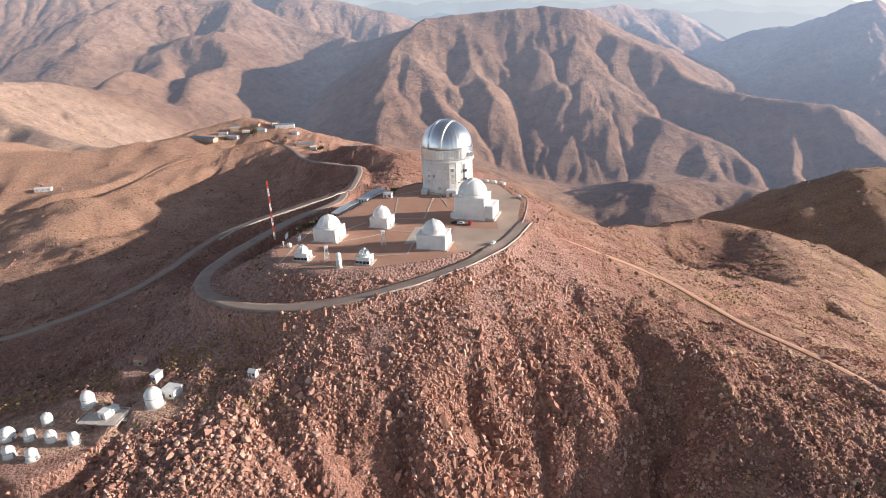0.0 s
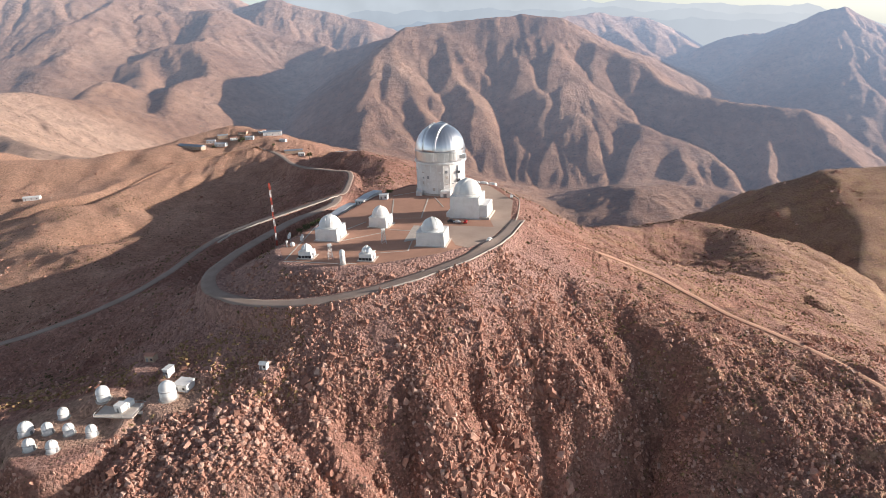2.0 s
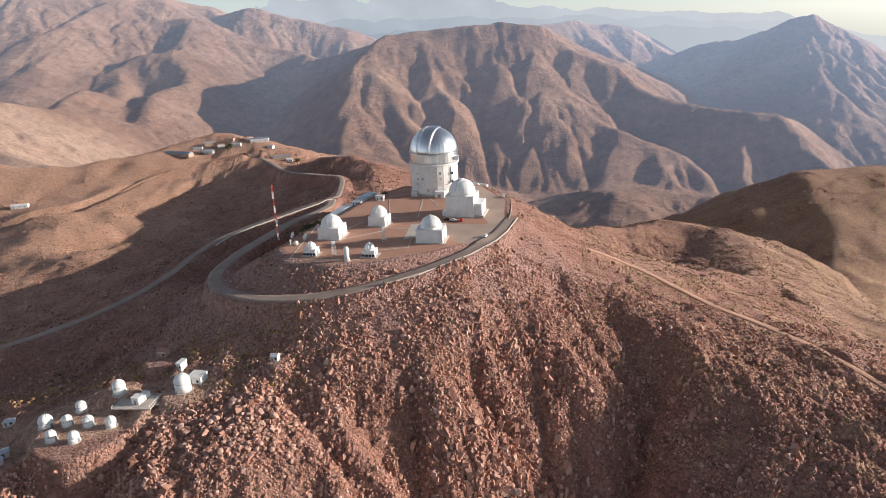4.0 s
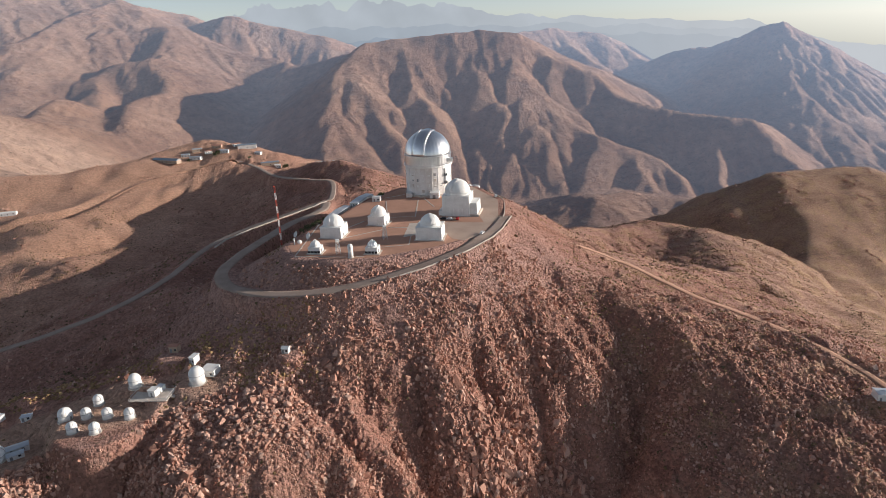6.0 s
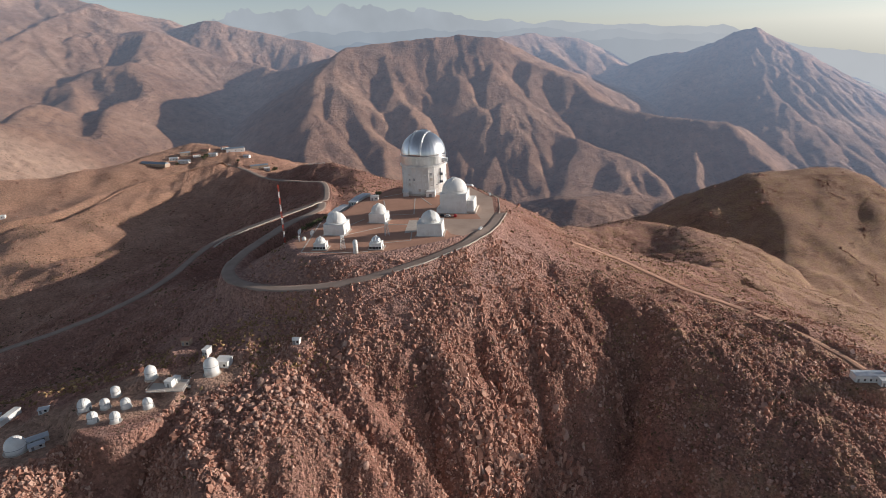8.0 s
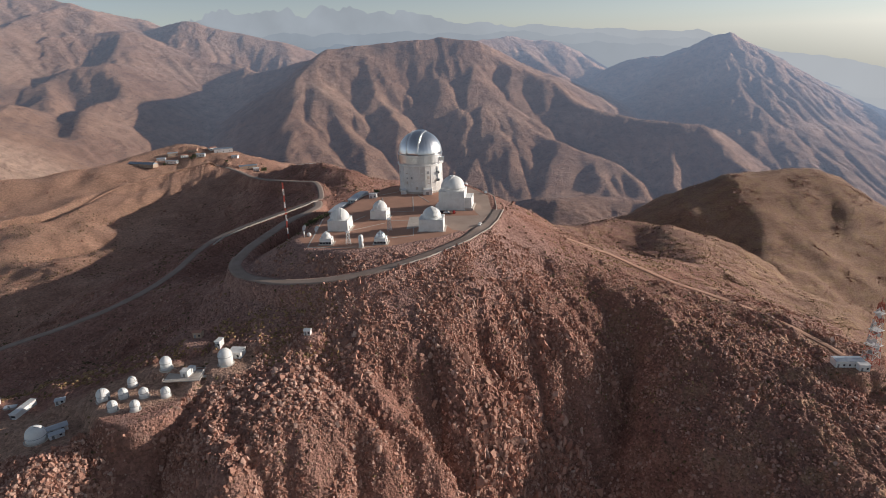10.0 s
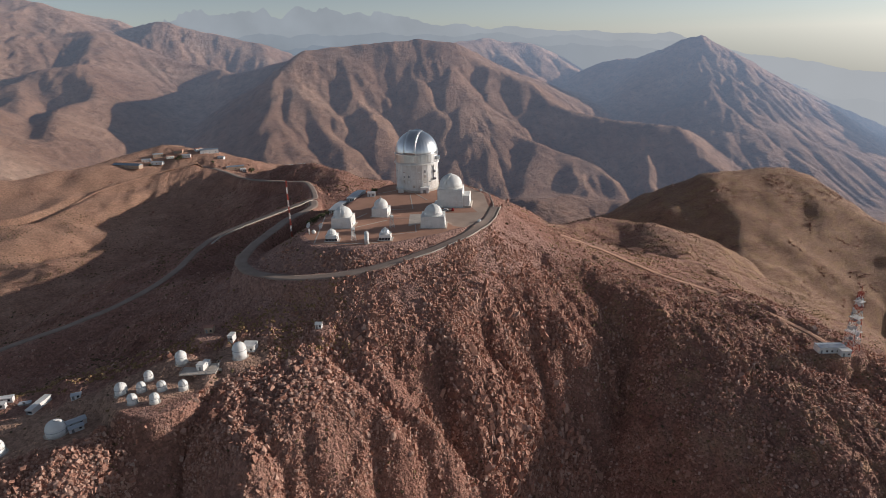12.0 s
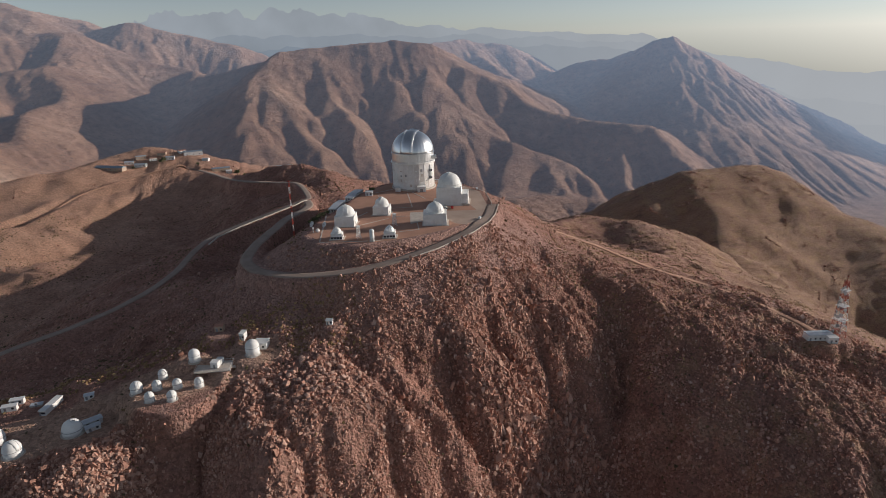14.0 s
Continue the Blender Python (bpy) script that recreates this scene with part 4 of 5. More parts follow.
square_dome(1.8, -52.0, -19, 17.6, 16.5, 12.6, 8.1, 13.9, "tall white telescope dome on a square white building with annex", -30, 24, 4.6, 0, None, 3.0)
square_dome(-18.4, -97.0, -15, 15.0, 13.0, 7.2, 5.7, 8.1, "white telescope dome on a square building above the bank", 30, 20)
square_dome(-72.4, -80.6, -17, 12.8, 13.0, 6.5, 6.0, 6.9, "white telescope dome with its slit facing out, on a square building", 12, 20)
square_dome(-45.0, -61.4, -22, 11.0, 10.0, 5.6, 4.7, 6.7, "small white telescope dome on a low square building", -12, 16)
square_dome(-77.3, -106.6, -14, 7.0, 6.5, 3.4, 2.8, 4.0, "small white dome on a hut with dark windows", 10, 12, 0, 4)
square_dome(-46.7, -114.0, -15, 7.0, 6.5, 3.4, 2.65, 4.2, "small silvery dome on a hut with dark windows", -8, 12, 0, 4, SILVER)


# ---- round domes on the lower shoulder ----
def round_dome(x, y, r, wall, turn, label, segs=32):
    z = float(land(np.array([x]), np.array([y]))[0])
    t = thing("round_dome", x, y, z, turn, label, "observatory", "domes on the lower shoulder")
    part("drum", lathe(B(), [(r, -0.6), (r, wall)], segs, None, segs // 4, 0.03), WHITE, t, "white ribbed drum wall", True)
    part("dome", lathe(B(), [(r * 1.03, wall - 0.05), (r * 1.03, wall + 0.15)] + cap(r, wall + 0.15, 9), segs, None, segs // 4, 0.03), WHITE, t, "white fibreglass dome", True)
    shut = part("shutter", band(B(), r, wall + 0.15, r * 0.5, 2, 96, 0.09, 12), WHITE, t, "closed dome shutter", True)
    for sx in (-1, 1):
        bm = B()
        w2 = r * 0.26
        q = math.sqrt((r + 0.06) ** 2 - w2 * w2)
        steps = [(sx * w2, -q * math.cos(radians(a)), wall + 0.15 + q * math.sin(radians(a))) for a in np.linspace(2, 96, 10)]
        for p0, p1 in zip(steps[:-1], steps[1:]):
            rod(bm, p0, p1, 0.07, 4)
        part("shutter_seal", bm, GREY, shut, "dark rubber seal")
    part("rim", lathe(B(), [(r * 1.045, wall - 0.12), (r * 1.045, wall + 0.02)], segs), GREY, t, "dark gap under the dome")
    part("slab", lathe(B(), [(r * 1.22, -0.7), (r * 1.22, 0.1)], 24), CONCRETE, t)
    part("door", box(B(), r - 0.12, r + 0.1, -0.5, 0.5, 0.1, min(2.0, wall), 0.04), GREY, t, "", False, pose(0, 0, 0, 0, 0, -40))
    return t


for x, y, r, wall, turn in ((-176.8, -184.6, 2.8, 2.7, 20), (-168.0, -185.2, 2.1, 2.5, 40), (-158.9, -186.6, 2.1, 2.5, 60), (-149.1, -188.6, 2.1, 2.6, 45), (-169.6, -195.3, 2.15, 2.5, 30), (-159.9, -197.2, 2.15, 2.5, 25), (-166.8, -175.2, 2.1, 2.6, 70)):
    round_dome(x, y, r, wall, turn, "small white round dome on a pad of packed earth")
round_dome(-152.4, -169.2, 2.7, 3.4, -150, "white round dome with a visible shutter on the dark yard", 40)
round_dome(-124.8, -171.0, 3.4, 4.6, 160, "taller white round dome beside its white shed", 40)
round_dome(-203.5, -193.5, 4.2, 2.4, 120, "broad white dome joined to low white sheds", 40)
round_dome(-225.5, -200.0, 3.8, 2.8, 60, "white dome at the edge of the rocky shoulder", 40)
round_dome(-236.5, -187.0, 3.8, 2.8, 60, "white dome behind its neighbour on the shoulder", 40)


def shed(name, x, y, w, d, h, turn, wall_mat, roof_mat, label, category, pitch=0.0, group="", openings=2):
    """A hut or shed; x, y is its middle; the roof is gabled along its length when pitch is given."""
    z = float(land(np.array([x]), np.array([y]))[0])
    t = thing(name, x, y, z, turn, label, category, group)
    part("wall", box(B(), -w / 2, w / 2, -d / 2, d / 2, -0.8, h, 0.05), wall_mat, t)
    bm = B()
    e = 0.25
    if pitch:
        for sy in (-1, 1):
            v = [bm.verts.new(p) for p in ((-w / 2 - e, sy * (d / 2 + e), h - 0.05), (w / 2 + e, sy * (d / 2 + e), h - 0.05), (w / 2 + e, 0, h + pitch), (-w / 2 - e, 0, h + pitch))]
            u = [bm.verts.new(q.co + Vector((0, 0, 0.14))) for q in v]
            bm.faces.new(v)
            bm.faces.new(u[::-1])
            for a in range(4):
                bm.faces.new((v[a], u[a], u[(a + 1) % 4], v[(a + 1) % 4]))
        for sx in (-1, 1):
            bm.faces.new([bm.verts.new(p) for p in ((sx * w / 2, -d / 2, h - 0.02), (sx * w / 2, d / 2, h - 0.02), (sx * w / 2, 0, h + pitch - 0.02))])
        bmesh.ops.recalc_face_normals(bm, faces=bm.faces)
    else:
        box(bm, -w / 2 - e, w / 2 + e, -d / 2 - e, d / 2 + e, h + 0.004, h + 0.22, 0.05)
    part("roof", bm, roof_mat, t)
    for k in range(openings):
        u = -w / 2 + (k + 0.5) * w / openings
        win = part("window" if k else "door", box(B(), u - 0.5, u + 0.5, -d / 2 - 0.06, -d / 2 + 0.1, 0.9 if k else 0.05, 2.0, 0.03), GLASS if k else GREY, t)
        part("lintel", box(B(), u - 0.6, u + 0.6, -d / 2 - 0.09, -d / 2 + 0.1, 2.004, 2.12, 0.02), CONCRETE, win)
    return t


shed("shed", -120.5, -163.8, 6.5, 6.0, 3.2, -17, WHITE, WHITE, "white flat-roofed shed beside the round dome", "shed")
shed("shed", -197.0, -188.5, 8.5, 4.0, 2.4, 28, WHITE, PALE_ROOF, "low white shed joined to the broad dome", "shed", 0.5)
shed("shed", -195.5, -193.0, 6.0, 3.4, 1.9, 28, WHITE, PALE_ROOF, "small white lean-to by the broad dome", "shed", 0.4)
shed("hut", -142.0, -142.8, 4.4, 3.6, 3.2, -12, TAN_WALL, RUST, "small tan hut with a rusty roof at the slope's edge", "hut", 0.7)
shed("container", -129.6, -155.5, 2.6, 4.6, 3.2, -20, WHITE, WHITE, "upright white container at the end of the yard", "container")
shed("hut", -85.4, -164.2, 3.2, 2.6, 2.4, -15, WHITE, WHITE, "tiny white gabled hut among the boulders", "hut", 0.9)
shed("trailer", -220.0, -166.0, 3.0, 13.5, 2.6, -18, WHITE, WHITE, "long white trailer parked on bare ground", "trailer", 0, "containers", 3)
shed("container", -237.5, -156.5, 6.0, 3.0, 2.5, 2, WHITE, WHITE, "short white container on bare ground", "container", 0, "containers")
shed("container", -239.0, -162.0, 6.4, 3.0, 2.5, 4, WHITE, WHITE, "short white container on bare ground", "container", 0, "containers")
shed("container", -227.7, -161.5, 5.0, 2.6, 0.9, 2, CONCRETE, PALE_ROOF, "low pale flatbed box on bare ground", "container", 0, "containers", 1)
shed("container", -202.2, -168.5, 4.2, 3.0, 2.0, 10, WHITE, PALE_ROOF, "small pale box container beside the track", "container", 0, "containers")
shed("shed", -64.0, -15.5, 5.5, 26.0, 2.6, -23, WHITE, PALE_ROOF, "long shed with a pale metal roof along the platform edge", "shed", 0.8, "", 3)
shed("shed", -49.0, 4.5, 6.0, 26.0, 2.8, -25, WHITE, PALE_ROOF, "second long shed with a pale metal roof", "shed", 0.8, "", 3)
shed("hut", -38.4, -3.5, 5.5, 4.0, 3.2, -15, WHITE, WHITE, "small white hut near the big dome", "hut", 0.3)
shed("station_building", 205.0, -191.0, 15.0, 6.0, 3.8, -14, WHITE, PALE_ROOF, "long low pale building beside the radio tower", "building", 0.5, "", 5)
shed("hut", 209.5, -197.0, 5.5, 4.5, 3.6, -14, WHITE, WHITE, "small white equipment hut beside the radio tower", "hut")


# ---- settlement on the back ridge ----
shed("dormitory", -330, 488, 44, 9, 4.0, -28, TAN_WALL, BLUE_ROOF, "long building with a blue-grey metal roof", "building", 2.2, "settlement", 6)
for x, y, w, d, h, turn, wm, rm, label in (
        (-224, 524, 26, 12, 5, 8, WHITE, BLUE_ROOF, "white house with a broad blue-grey roof"), (-254, 508, 12, 7, 3.4, 0, WHITE, PALE_ROOF, "small white house with a pale roof"),
        (-293, 500, 16, 8, 3.4, -10, WHITE, PALE_ROOF, "white house with a pale metal roof"), (-296, 524, 14, 8, 3.6, 15, TAN_WALL, PALE_ROOF, "tan house with a pale roof"),
        (-182, 449, 24, 9, 4.2, 10, TAN_WALL, BLUE_ROOF, "low building with a dark blue-grey roof"), (-171, 443, 8, 6, 3.2, 5, WHITE, WHITE, "small white annex house"),
        (-267, 526, 12, 8, 3.6, -5, TAN_WALL, RUST, "tan house with a rust-red roof"), (-278, 514, 10, 7, 3.2, 20, WHITE, RUST, "white house with a rust-red roof"),
        (-310, 512, 12, 7, 3.2, 5, WHITE, PALE_ROOF, "white house with a pale roof"), (-240, 530, 10, 7, 3.2, 30, WHITE, RUST, "white house with a rust-red roof"),
        (-98, 330, 24, 5, 3.0, 4, WHITE, PALE_ROOF, "long pale shed on the crest"), (-205, 500, 9, 6, 3.0, -20, WHITE, PALE_ROOF, "small white house with a pale roof"),
        (-468, 330, 18, 6, 3.0, 10, WHITE, WHITE, "white flat-roofed sheds on the open hillside")):
    shed("house", x, y, w, d, h, turn, wm, rm, label, "house", 1.1, "settlement", 3)


# ---- masts, dishes and tanks ----
def striped_mast():
    t = thing("striped_mast", -97.6, -62.0, float(land(np.array([-97.6]), np.array([-62.0]))[0]) - 0.2, 0, "slender red and white striped mast", "mast")
    top, n = 37.5, 9
    for k in range(n):
        a, b = top * k / n, top * (k + 1) / n
        bm = B()
        for q in range(3):
            ang = 2 * math.pi * q / 3
            c, s = 0.42 * math.cos(ang), 0.42 * math.sin(ang)
            rod(bm, (c, s, a), (c, s, b), 0.14, 5)
            c2, s2 = 0.42 * math.cos(ang + 2.094), 0.42 * math.sin(ang + 2.094)
            for w in range(4):
                z0, z1 = a + (b - a) * w / 4, a + (b - a) * (w + 1) / 4
                rod(bm, (c, s, z0), (c2, s2, z1), 0.07, 4)
        part("mast_section", bm, BAND_WHITE if k % 2 else RED, t, "white section" if k % 2 else "red section")
    part("footing", box(B(), -1, 1, -1, 1, -1.5, 0.4, 0.1), CONCRETE, t)


striped_mast()


def lattice_tower(name, x, y, height, base, top, label, color=None, colors=None, dishes=0):
    z = float(land(np.array([x]), np.array([y]))[0])
    t = thing(name, x, y, z, 12, label, "tower")
    n = 9 if height > 20 else 4
    r0 = 0.16 if height > 20 else 0.09
    for k in range(n):
        a, b = height * k / n, height * (k + 1) / n
        wa, wb = base + (top - base) * k / n, base + (top - base) * (k + 1) / n
        bm = B()
        corners = ((-1, -1), (1, -1), (1, 1), (-1, 1))
        for (cx, cy), (dx, dy) in zip(corners, corners[1:] + corners[:1]):
            rod(bm, (cx * wa, cy * wa, a), (cx * wb, cy * wb, b), r0, 5)
            rod(bm, (cx * wa, cy * wa, a), (dx * wb, dy * wb, b), r0 * 0.6, 4)
            rod(bm, (dx * wa, dy * wa, a), (cx * wb, cy * wb, b), r0 * 0.6, 4)
            rod(bm, (cx * wb, cy * wb, b), (dx * wb, dy * wb, b), r0 * 0.7, 4)
        part("lattice_section", bm, colors[k % 2] if colors else color, t)
    rng = random.Random(9)
    for k in range(dishes):
        zz, ang = height * (0.12 + 0.8 * k / dishes), rng.uniform(0, 360)
        w = base + (top - base) * zz / height
        r = rng.uniform(0.7, 1.3)
        m = pose(0, 0, zz, 0, 0, ang) @ pose(w + 0.5, 0, 0, 0, 90, 0)
        dish = part("dish", lathe(B(), [(0.1, -0.35), (r * 0.6, -0.25), (r, 0.0), (r, 0.35), (r * 0.96, 0.36)], 16), BAND_WHITE if k % 4 else GREY, t, "white drum antenna" if k % 4 else "grey drum antenna", True, m)
        part("bracket", rod(B(), (0, 0, -0.3), (0, 0, -0.9), 0.12), GREY, dish)
    return t


tower = lattice_tower("radio_tower", 217.5, -193.0, 37, 3.4, 0.9, "red and white lattice radio tower hung with drum antennas", None, (RED, BAND_WHITE), 26)
for k, zz in enumerate((12.0, 21.0, 31.0)):
    part("platform", box(B(), -3.4 + k * 0.6, 3.4 - k * 0.6, -3.4 + k * 0.6, 3.4 - k * 0.6, zz, zz + 0.3, 0.05), BAND_WHITE, tower)
part("lightning_rod", rod(B(), (0, 0, 37), (0, 0, 40.5), 0.12), RED, tower)
for x, y in ((-60.9, -109.0), (-35.3, -89.6)):
    lt = lattice_tower("lattice_stand", x, y, 6.8, 1.3, 0.7, "small white lattice stand carrying an instrument box", BAND_WHITE)
    part("instrument_box", box(B(), -1.0, 1.0, -1.0, 1.0, 6.8, 7.9, 0.2), WHITE, lt, "white instrument box")


def dish_antenna(x, y, r, turn, label):
    t = thing("satellite_dish", x, y, 0, turn, label, "antenna", "satellite dishes")
    part("post", rod(B(), (0, 0, -0.2), (0, 0, 2.6), 0.16, 8), GREY, t)
    m = pose(0, 0, 3.0, 62, 0, 0)
    bm = B()
    rings = []
    for q in (0.05, 0.35, 0.7, 1.0):
        rings.append([bm.verts.new((r * q * math.cos(2 * math.pi * k / 20), r * q * math.sin(2 * math.pi * k / 20), 0.35 * r * q * q)) for k in range(20)])
    for a, b in zip(rings[:-1], rings[1:]):
        for k in range(20):
            bm.faces.new((a[k], a[(k + 1) % 20], b[(k + 1) % 20], b[k]))
    bm.faces.new(rings[0][::-1])
    reflector = part("reflector", bm, BAND_WHITE, t, "white dished reflector", True, m)
    solid = reflector.modifiers.new("thickness", "SOLIDIFY")
    solid.thickness = 0.06
    arm = B()
    for k in range(3):
        a = 2 * math.pi * k / 3
        rod(arm, (0.8 * r * math.cos(a), 0.8 * r * math.sin(a), 0.3 * r), (0, 0, r * 1.1), 0.04, 4)
    box(arm, -0.15, 0.15, -0.15, 0.15, r * 1.05, r * 1.25)
    part("feed", arm, GREY, reflector)


dish_antenna(-85.8, -79.2, 1.9, -60, "white satellite dish on a steel post")
dish_antenna(-78.4, -83.2, 1.9, -60, "white satellite dish on a steel post beside the dome")

tank = thing("water_tank", -54.0, -117.2, 0, 0, "tall white cylindrical tank with a rounded top", "tank")
part("shell", lathe(B(), [(1.35, -0.5), (1.35, 6.3)] + cap(1.35, 6.3, 6), 28), WHITE, tank, "white steel shell", True)
part("hoop", lathe(B(), [(1.36, 3.1), (1.42, 3.14), (1.42, 3.3), (1.36, 3.34)], 28), SOILED, tank)
part("hoop", lathe(B(), [(1.36, 5.9), (1.42, 5.94), (1.42, 6.1), (1.36, 6.14)], 28), SOILED, tank)
part("footing", lathe(B(), [(1.8, -0.6), (1.8, 0.25)], 20), CONCRETE, tank)
bm = B()
for s in (-0.2, 0.2):
    rod(bm, (s, -1.5, 0), (s, -1.5, 6.6), 0.04, 4)
for k in range(16):
    rod(bm, (-0.2, -1.5, 0.4 + 0.4 * k), (0.2, -1.5, 0.4 + 0.4 * k), 0.03, 4)
part("ladder", bm, GREY, tank)

mini = thing("radome", -83.4, -87.6, 0, 0, "tiny white radome on the ground by the dishes", "antenna")
part("ball", lathe(B(), [(0.7, 0), (1.15, 0.5), (1.3, 1.2), (1.1, 1.9), (0.6, 2.35), (0.15, 2.5)], 20), WHITE, mini, "", True)
part("foot", lathe(B(), [(0.9, -0.3), (0.9, 0.12)], 16), CONCRETE, mini)
post = thing("camera_post", -86.2, -88.2, 0, 0, "short white post with a box on top", "post")
part("pole", rod(B(), (0, 0, -0.2), (0, 0, 2.6), 0.3, 8), WHITE, post)
part("head", box(B(), -0.5, 0.5, -0.5, 0.5, 2.604, 3.5, 0.12), WHITE, post)
for k, (x, y) in enumerate(((26.5, 41.0), (31.5, 35.2), (37.0, 30.0))):
    g = thing("fuel_tank", x, y, float(land(np.array([x]), np.array([y]))[0]), -42, "white horizontal fuel tank at the plaza's rim", "tank", "fuel tanks")
    part("vessel", lathe(B(), [(0.3, -3.3), (1.2, -2.9), (1.6, -2.2), (1.6, 2.2), (1.2, 2.9), (0.3, 3.3)], 20), WHITE, g, "white steel vessel", True, pose(0, 0, 2.1, 0, 90, 0))
    for s in (-1.6, 1.6):
        part("cradle", box(B(), s - 0.25, s + 0.25, -1.2, 1.2, -0.6, 1.1, 0.05), CONCRETE, g)


# ---- the railed deck on the shoulder ----
deck = thing("instrument_deck", -143.0, -176.0, float(land(np.array([-143.0]), np.array([-176.0]))[0]), -8, "pale wooden deck with railings and white boxes", "deck")
part("floor", box(B(), -8.5, 8.5, -5.5, 5.0, 0.0, 0.45, 0.06), CONCRETE, deck)
for x in (-8.3, -4.2, 0, 4.2, 8.3):
    for y in (-5.3, 4.8):
        part("post", rod(B(), (x, y, 0.4), (x, y, 1.6), 0.09, 5), BAND_WHITE, deck)
for y in (-5.3, 4.8):
    part("rail", rod(B(), (-8.3, y, 1.55), (8.3, y, 1.55), 0.08, 5), BAND_WHITE, deck)
for x in (-8.3, 8.3):
    part("rail", rod(B(), (x, -5.3, 1.55), (x, 4.8, 1.55), 0.08, 5), BAND_WHITE, deck)
part("steps", box(B(), 8.5, 10.4, -2, 0, -0.3, 0.2, 0.05), CONCRETE, deck)
for x, y, w, d, h, nm in ((-142.3, -176.6, 3.6, 3.4, 3.0, "white instrument cabin on the deck"), (-140.6, -173.2, 3.0, 3.6, 2.2, "lower white instrument cabin on the deck")):
    q = thing("instrument_cabin", x, y, deck.location.z + 0.45, -20, nm, "cabin")
    part("body", box(B(), -w / 2, w / 2, -d / 2, d / 2, 0, h, 0.08), WHITE, q)
    part("roof", box(B(), -w / 2 - 0.15, w / 2 + 0.15, -d / 2 - 0.15, d / 2 + 0.15, h + 0.004, h + 0.2, 0.05), WHITE, q)
    part("door", box(B(), -0.45, 0.45, -d / 2 - 0.05, -d / 2 + 0.05, 0.05, 1.95, 0.03), GREY, q)


# ---- cars ----
def car(x, y, turn, paint, label):
    z = float(land(np.array([x]), np.array([y]))[0]) + 0.07
    t = thing("car", x, y, z, turn, label, "car", "parked cars")
    part("body", box(B(), -2.2, 2.2, -0.9, 0.9, 0.35, 1.05, 0.16), paint, t)
    cabin = part("cabin", box(B(), -1.3, 1.2, -0.82, 0.82, 1.0, 1.7, 0.12, 0.18), paint, t)
    part("windscreen", box(B(), 0.86, 1.1, -0.66, 0.66, 1.1, 1.58, 0.03), GLASS, cabin)
    for s in (-1, 1):
        part("side_window", box(B(), -1.0, 0.8, s * 0.76 - 0.03, s * 0.76 + 0.03, 1.15, 1.55, 0.02), GLASS, cabin)
        for u in (-1.35, 1.35):
            wheel = part("wheel", lathe(B(), [(0.2, -0.11), (0.34, -0.1), (0.34, 0.1), (0.2, 0.11)], 16), TYRE, t, "black tyre", False, pose(u, s * 0.84, 0.34, 90, 0, 0))
            part("rim", lathe(B(), [(0.19, -0.13), (0.19, 0.13)], 10), GREY, wheel)


car(10.2, -62.6, 75, CAR_RED, "small red car parked beside the tall dome")
car(2.0, -60.2, 160, CAR_BLACK, "dark car parked in the tall dome's shadow")
car(5.4, -61.6, 160, CAR_WHITE, "white car parked in the tall dome's shadow")
car(43.6, -15.0, 80, CAR_WHITE, "white car parked at the plaza's edge")
car(20.0, -94.0, 60, CAR_WHITE, "white pickup stopped on the road bend")


# ---- paving, paths and low walls on the platform ----
def slab(name, ring, z0, z1, material, label, category, parent=None):
    bm = B()
    lo = [bm.verts.new((x, y, z0)) for x, y in ring]
    hi = [bm.verts.new((x, y, z1)) for x, y in ring]
    bm.faces.new(lo[::-1])
    bm.faces.new(hi)
    for k in range(len(ring)):
        bm.faces.new((lo[k], lo[(k + 1) % len(ring)], hi[(k + 1) % len(ring)], hi[k]))
    bmesh.ops.recalc_face_normals(bm, faces=bm.faces)
    return tagged(part(name, bm, material, parent), label, category, kind="structure")


slab("pavement_yard", [(x * 0.965 - 0.8, y * 0.965 - 1.5) for x, y in SUMMIT], -0.2, 0.02, PLAZA, "smooth packed red earth of the summit platform", "pavement")
slab("pavement_plaza", [(1, -66), (25, -72), (24, -40), (19, -8), (21, 22), (10, 33), (33, 17), (43.5, -22), (35.5, -64), (19, -95), (8, -103), (2, -98), (-1, -82)], -0.2, 0.055, PARKING, "tan graded parking plaza", "pavement")
slab("pavement_square", [(-19.5, -62.5), (-2, -66), (-3, -82), (-25, -89.5)], -0.2, 0.045, CONCRETE, "faded grey concrete square", "pavement")


def strip(name, pts, half, z0, z1, material, label, category, follow=False):
    """A low wall or path that runs along points, butted at its corners."""
    bm = B()
    rows = []
    for k, p in enumerate(pts):
        a, b = Vector(pts[max(k - 1, 0)][:2]), Vector(pts[min(k + 1, len(pts) - 1)][:2])
        s = Vector((-(b - a).y, (b - a).x)).normalized() * half
        base = float(land(np.array([p[0]], float), np.array([p[1]], float))[0]) if follow else 0.0
        rows.append([bm.verts.new((p[0] + u * s.x, p[1] + u * s.y, base + z)) for u, z in ((-1, z0), (-1, z1), (1, z1), (1, z0))])
    for a, b in zip(rows[:-1], rows[1:]):
        for k in range(4):
            bm.faces.new((a[k], a[(k + 1) % 4], b[(k + 1) % 4], b[k]))
    bm.faces.new(rows[0][::-1])
    bm.faces.new(rows[-1])
    bmesh.ops.recalc_face_normals(bm, faces=bm.faces)
    return tagged(part(name, bm, material, None), label, category, kind="structure")


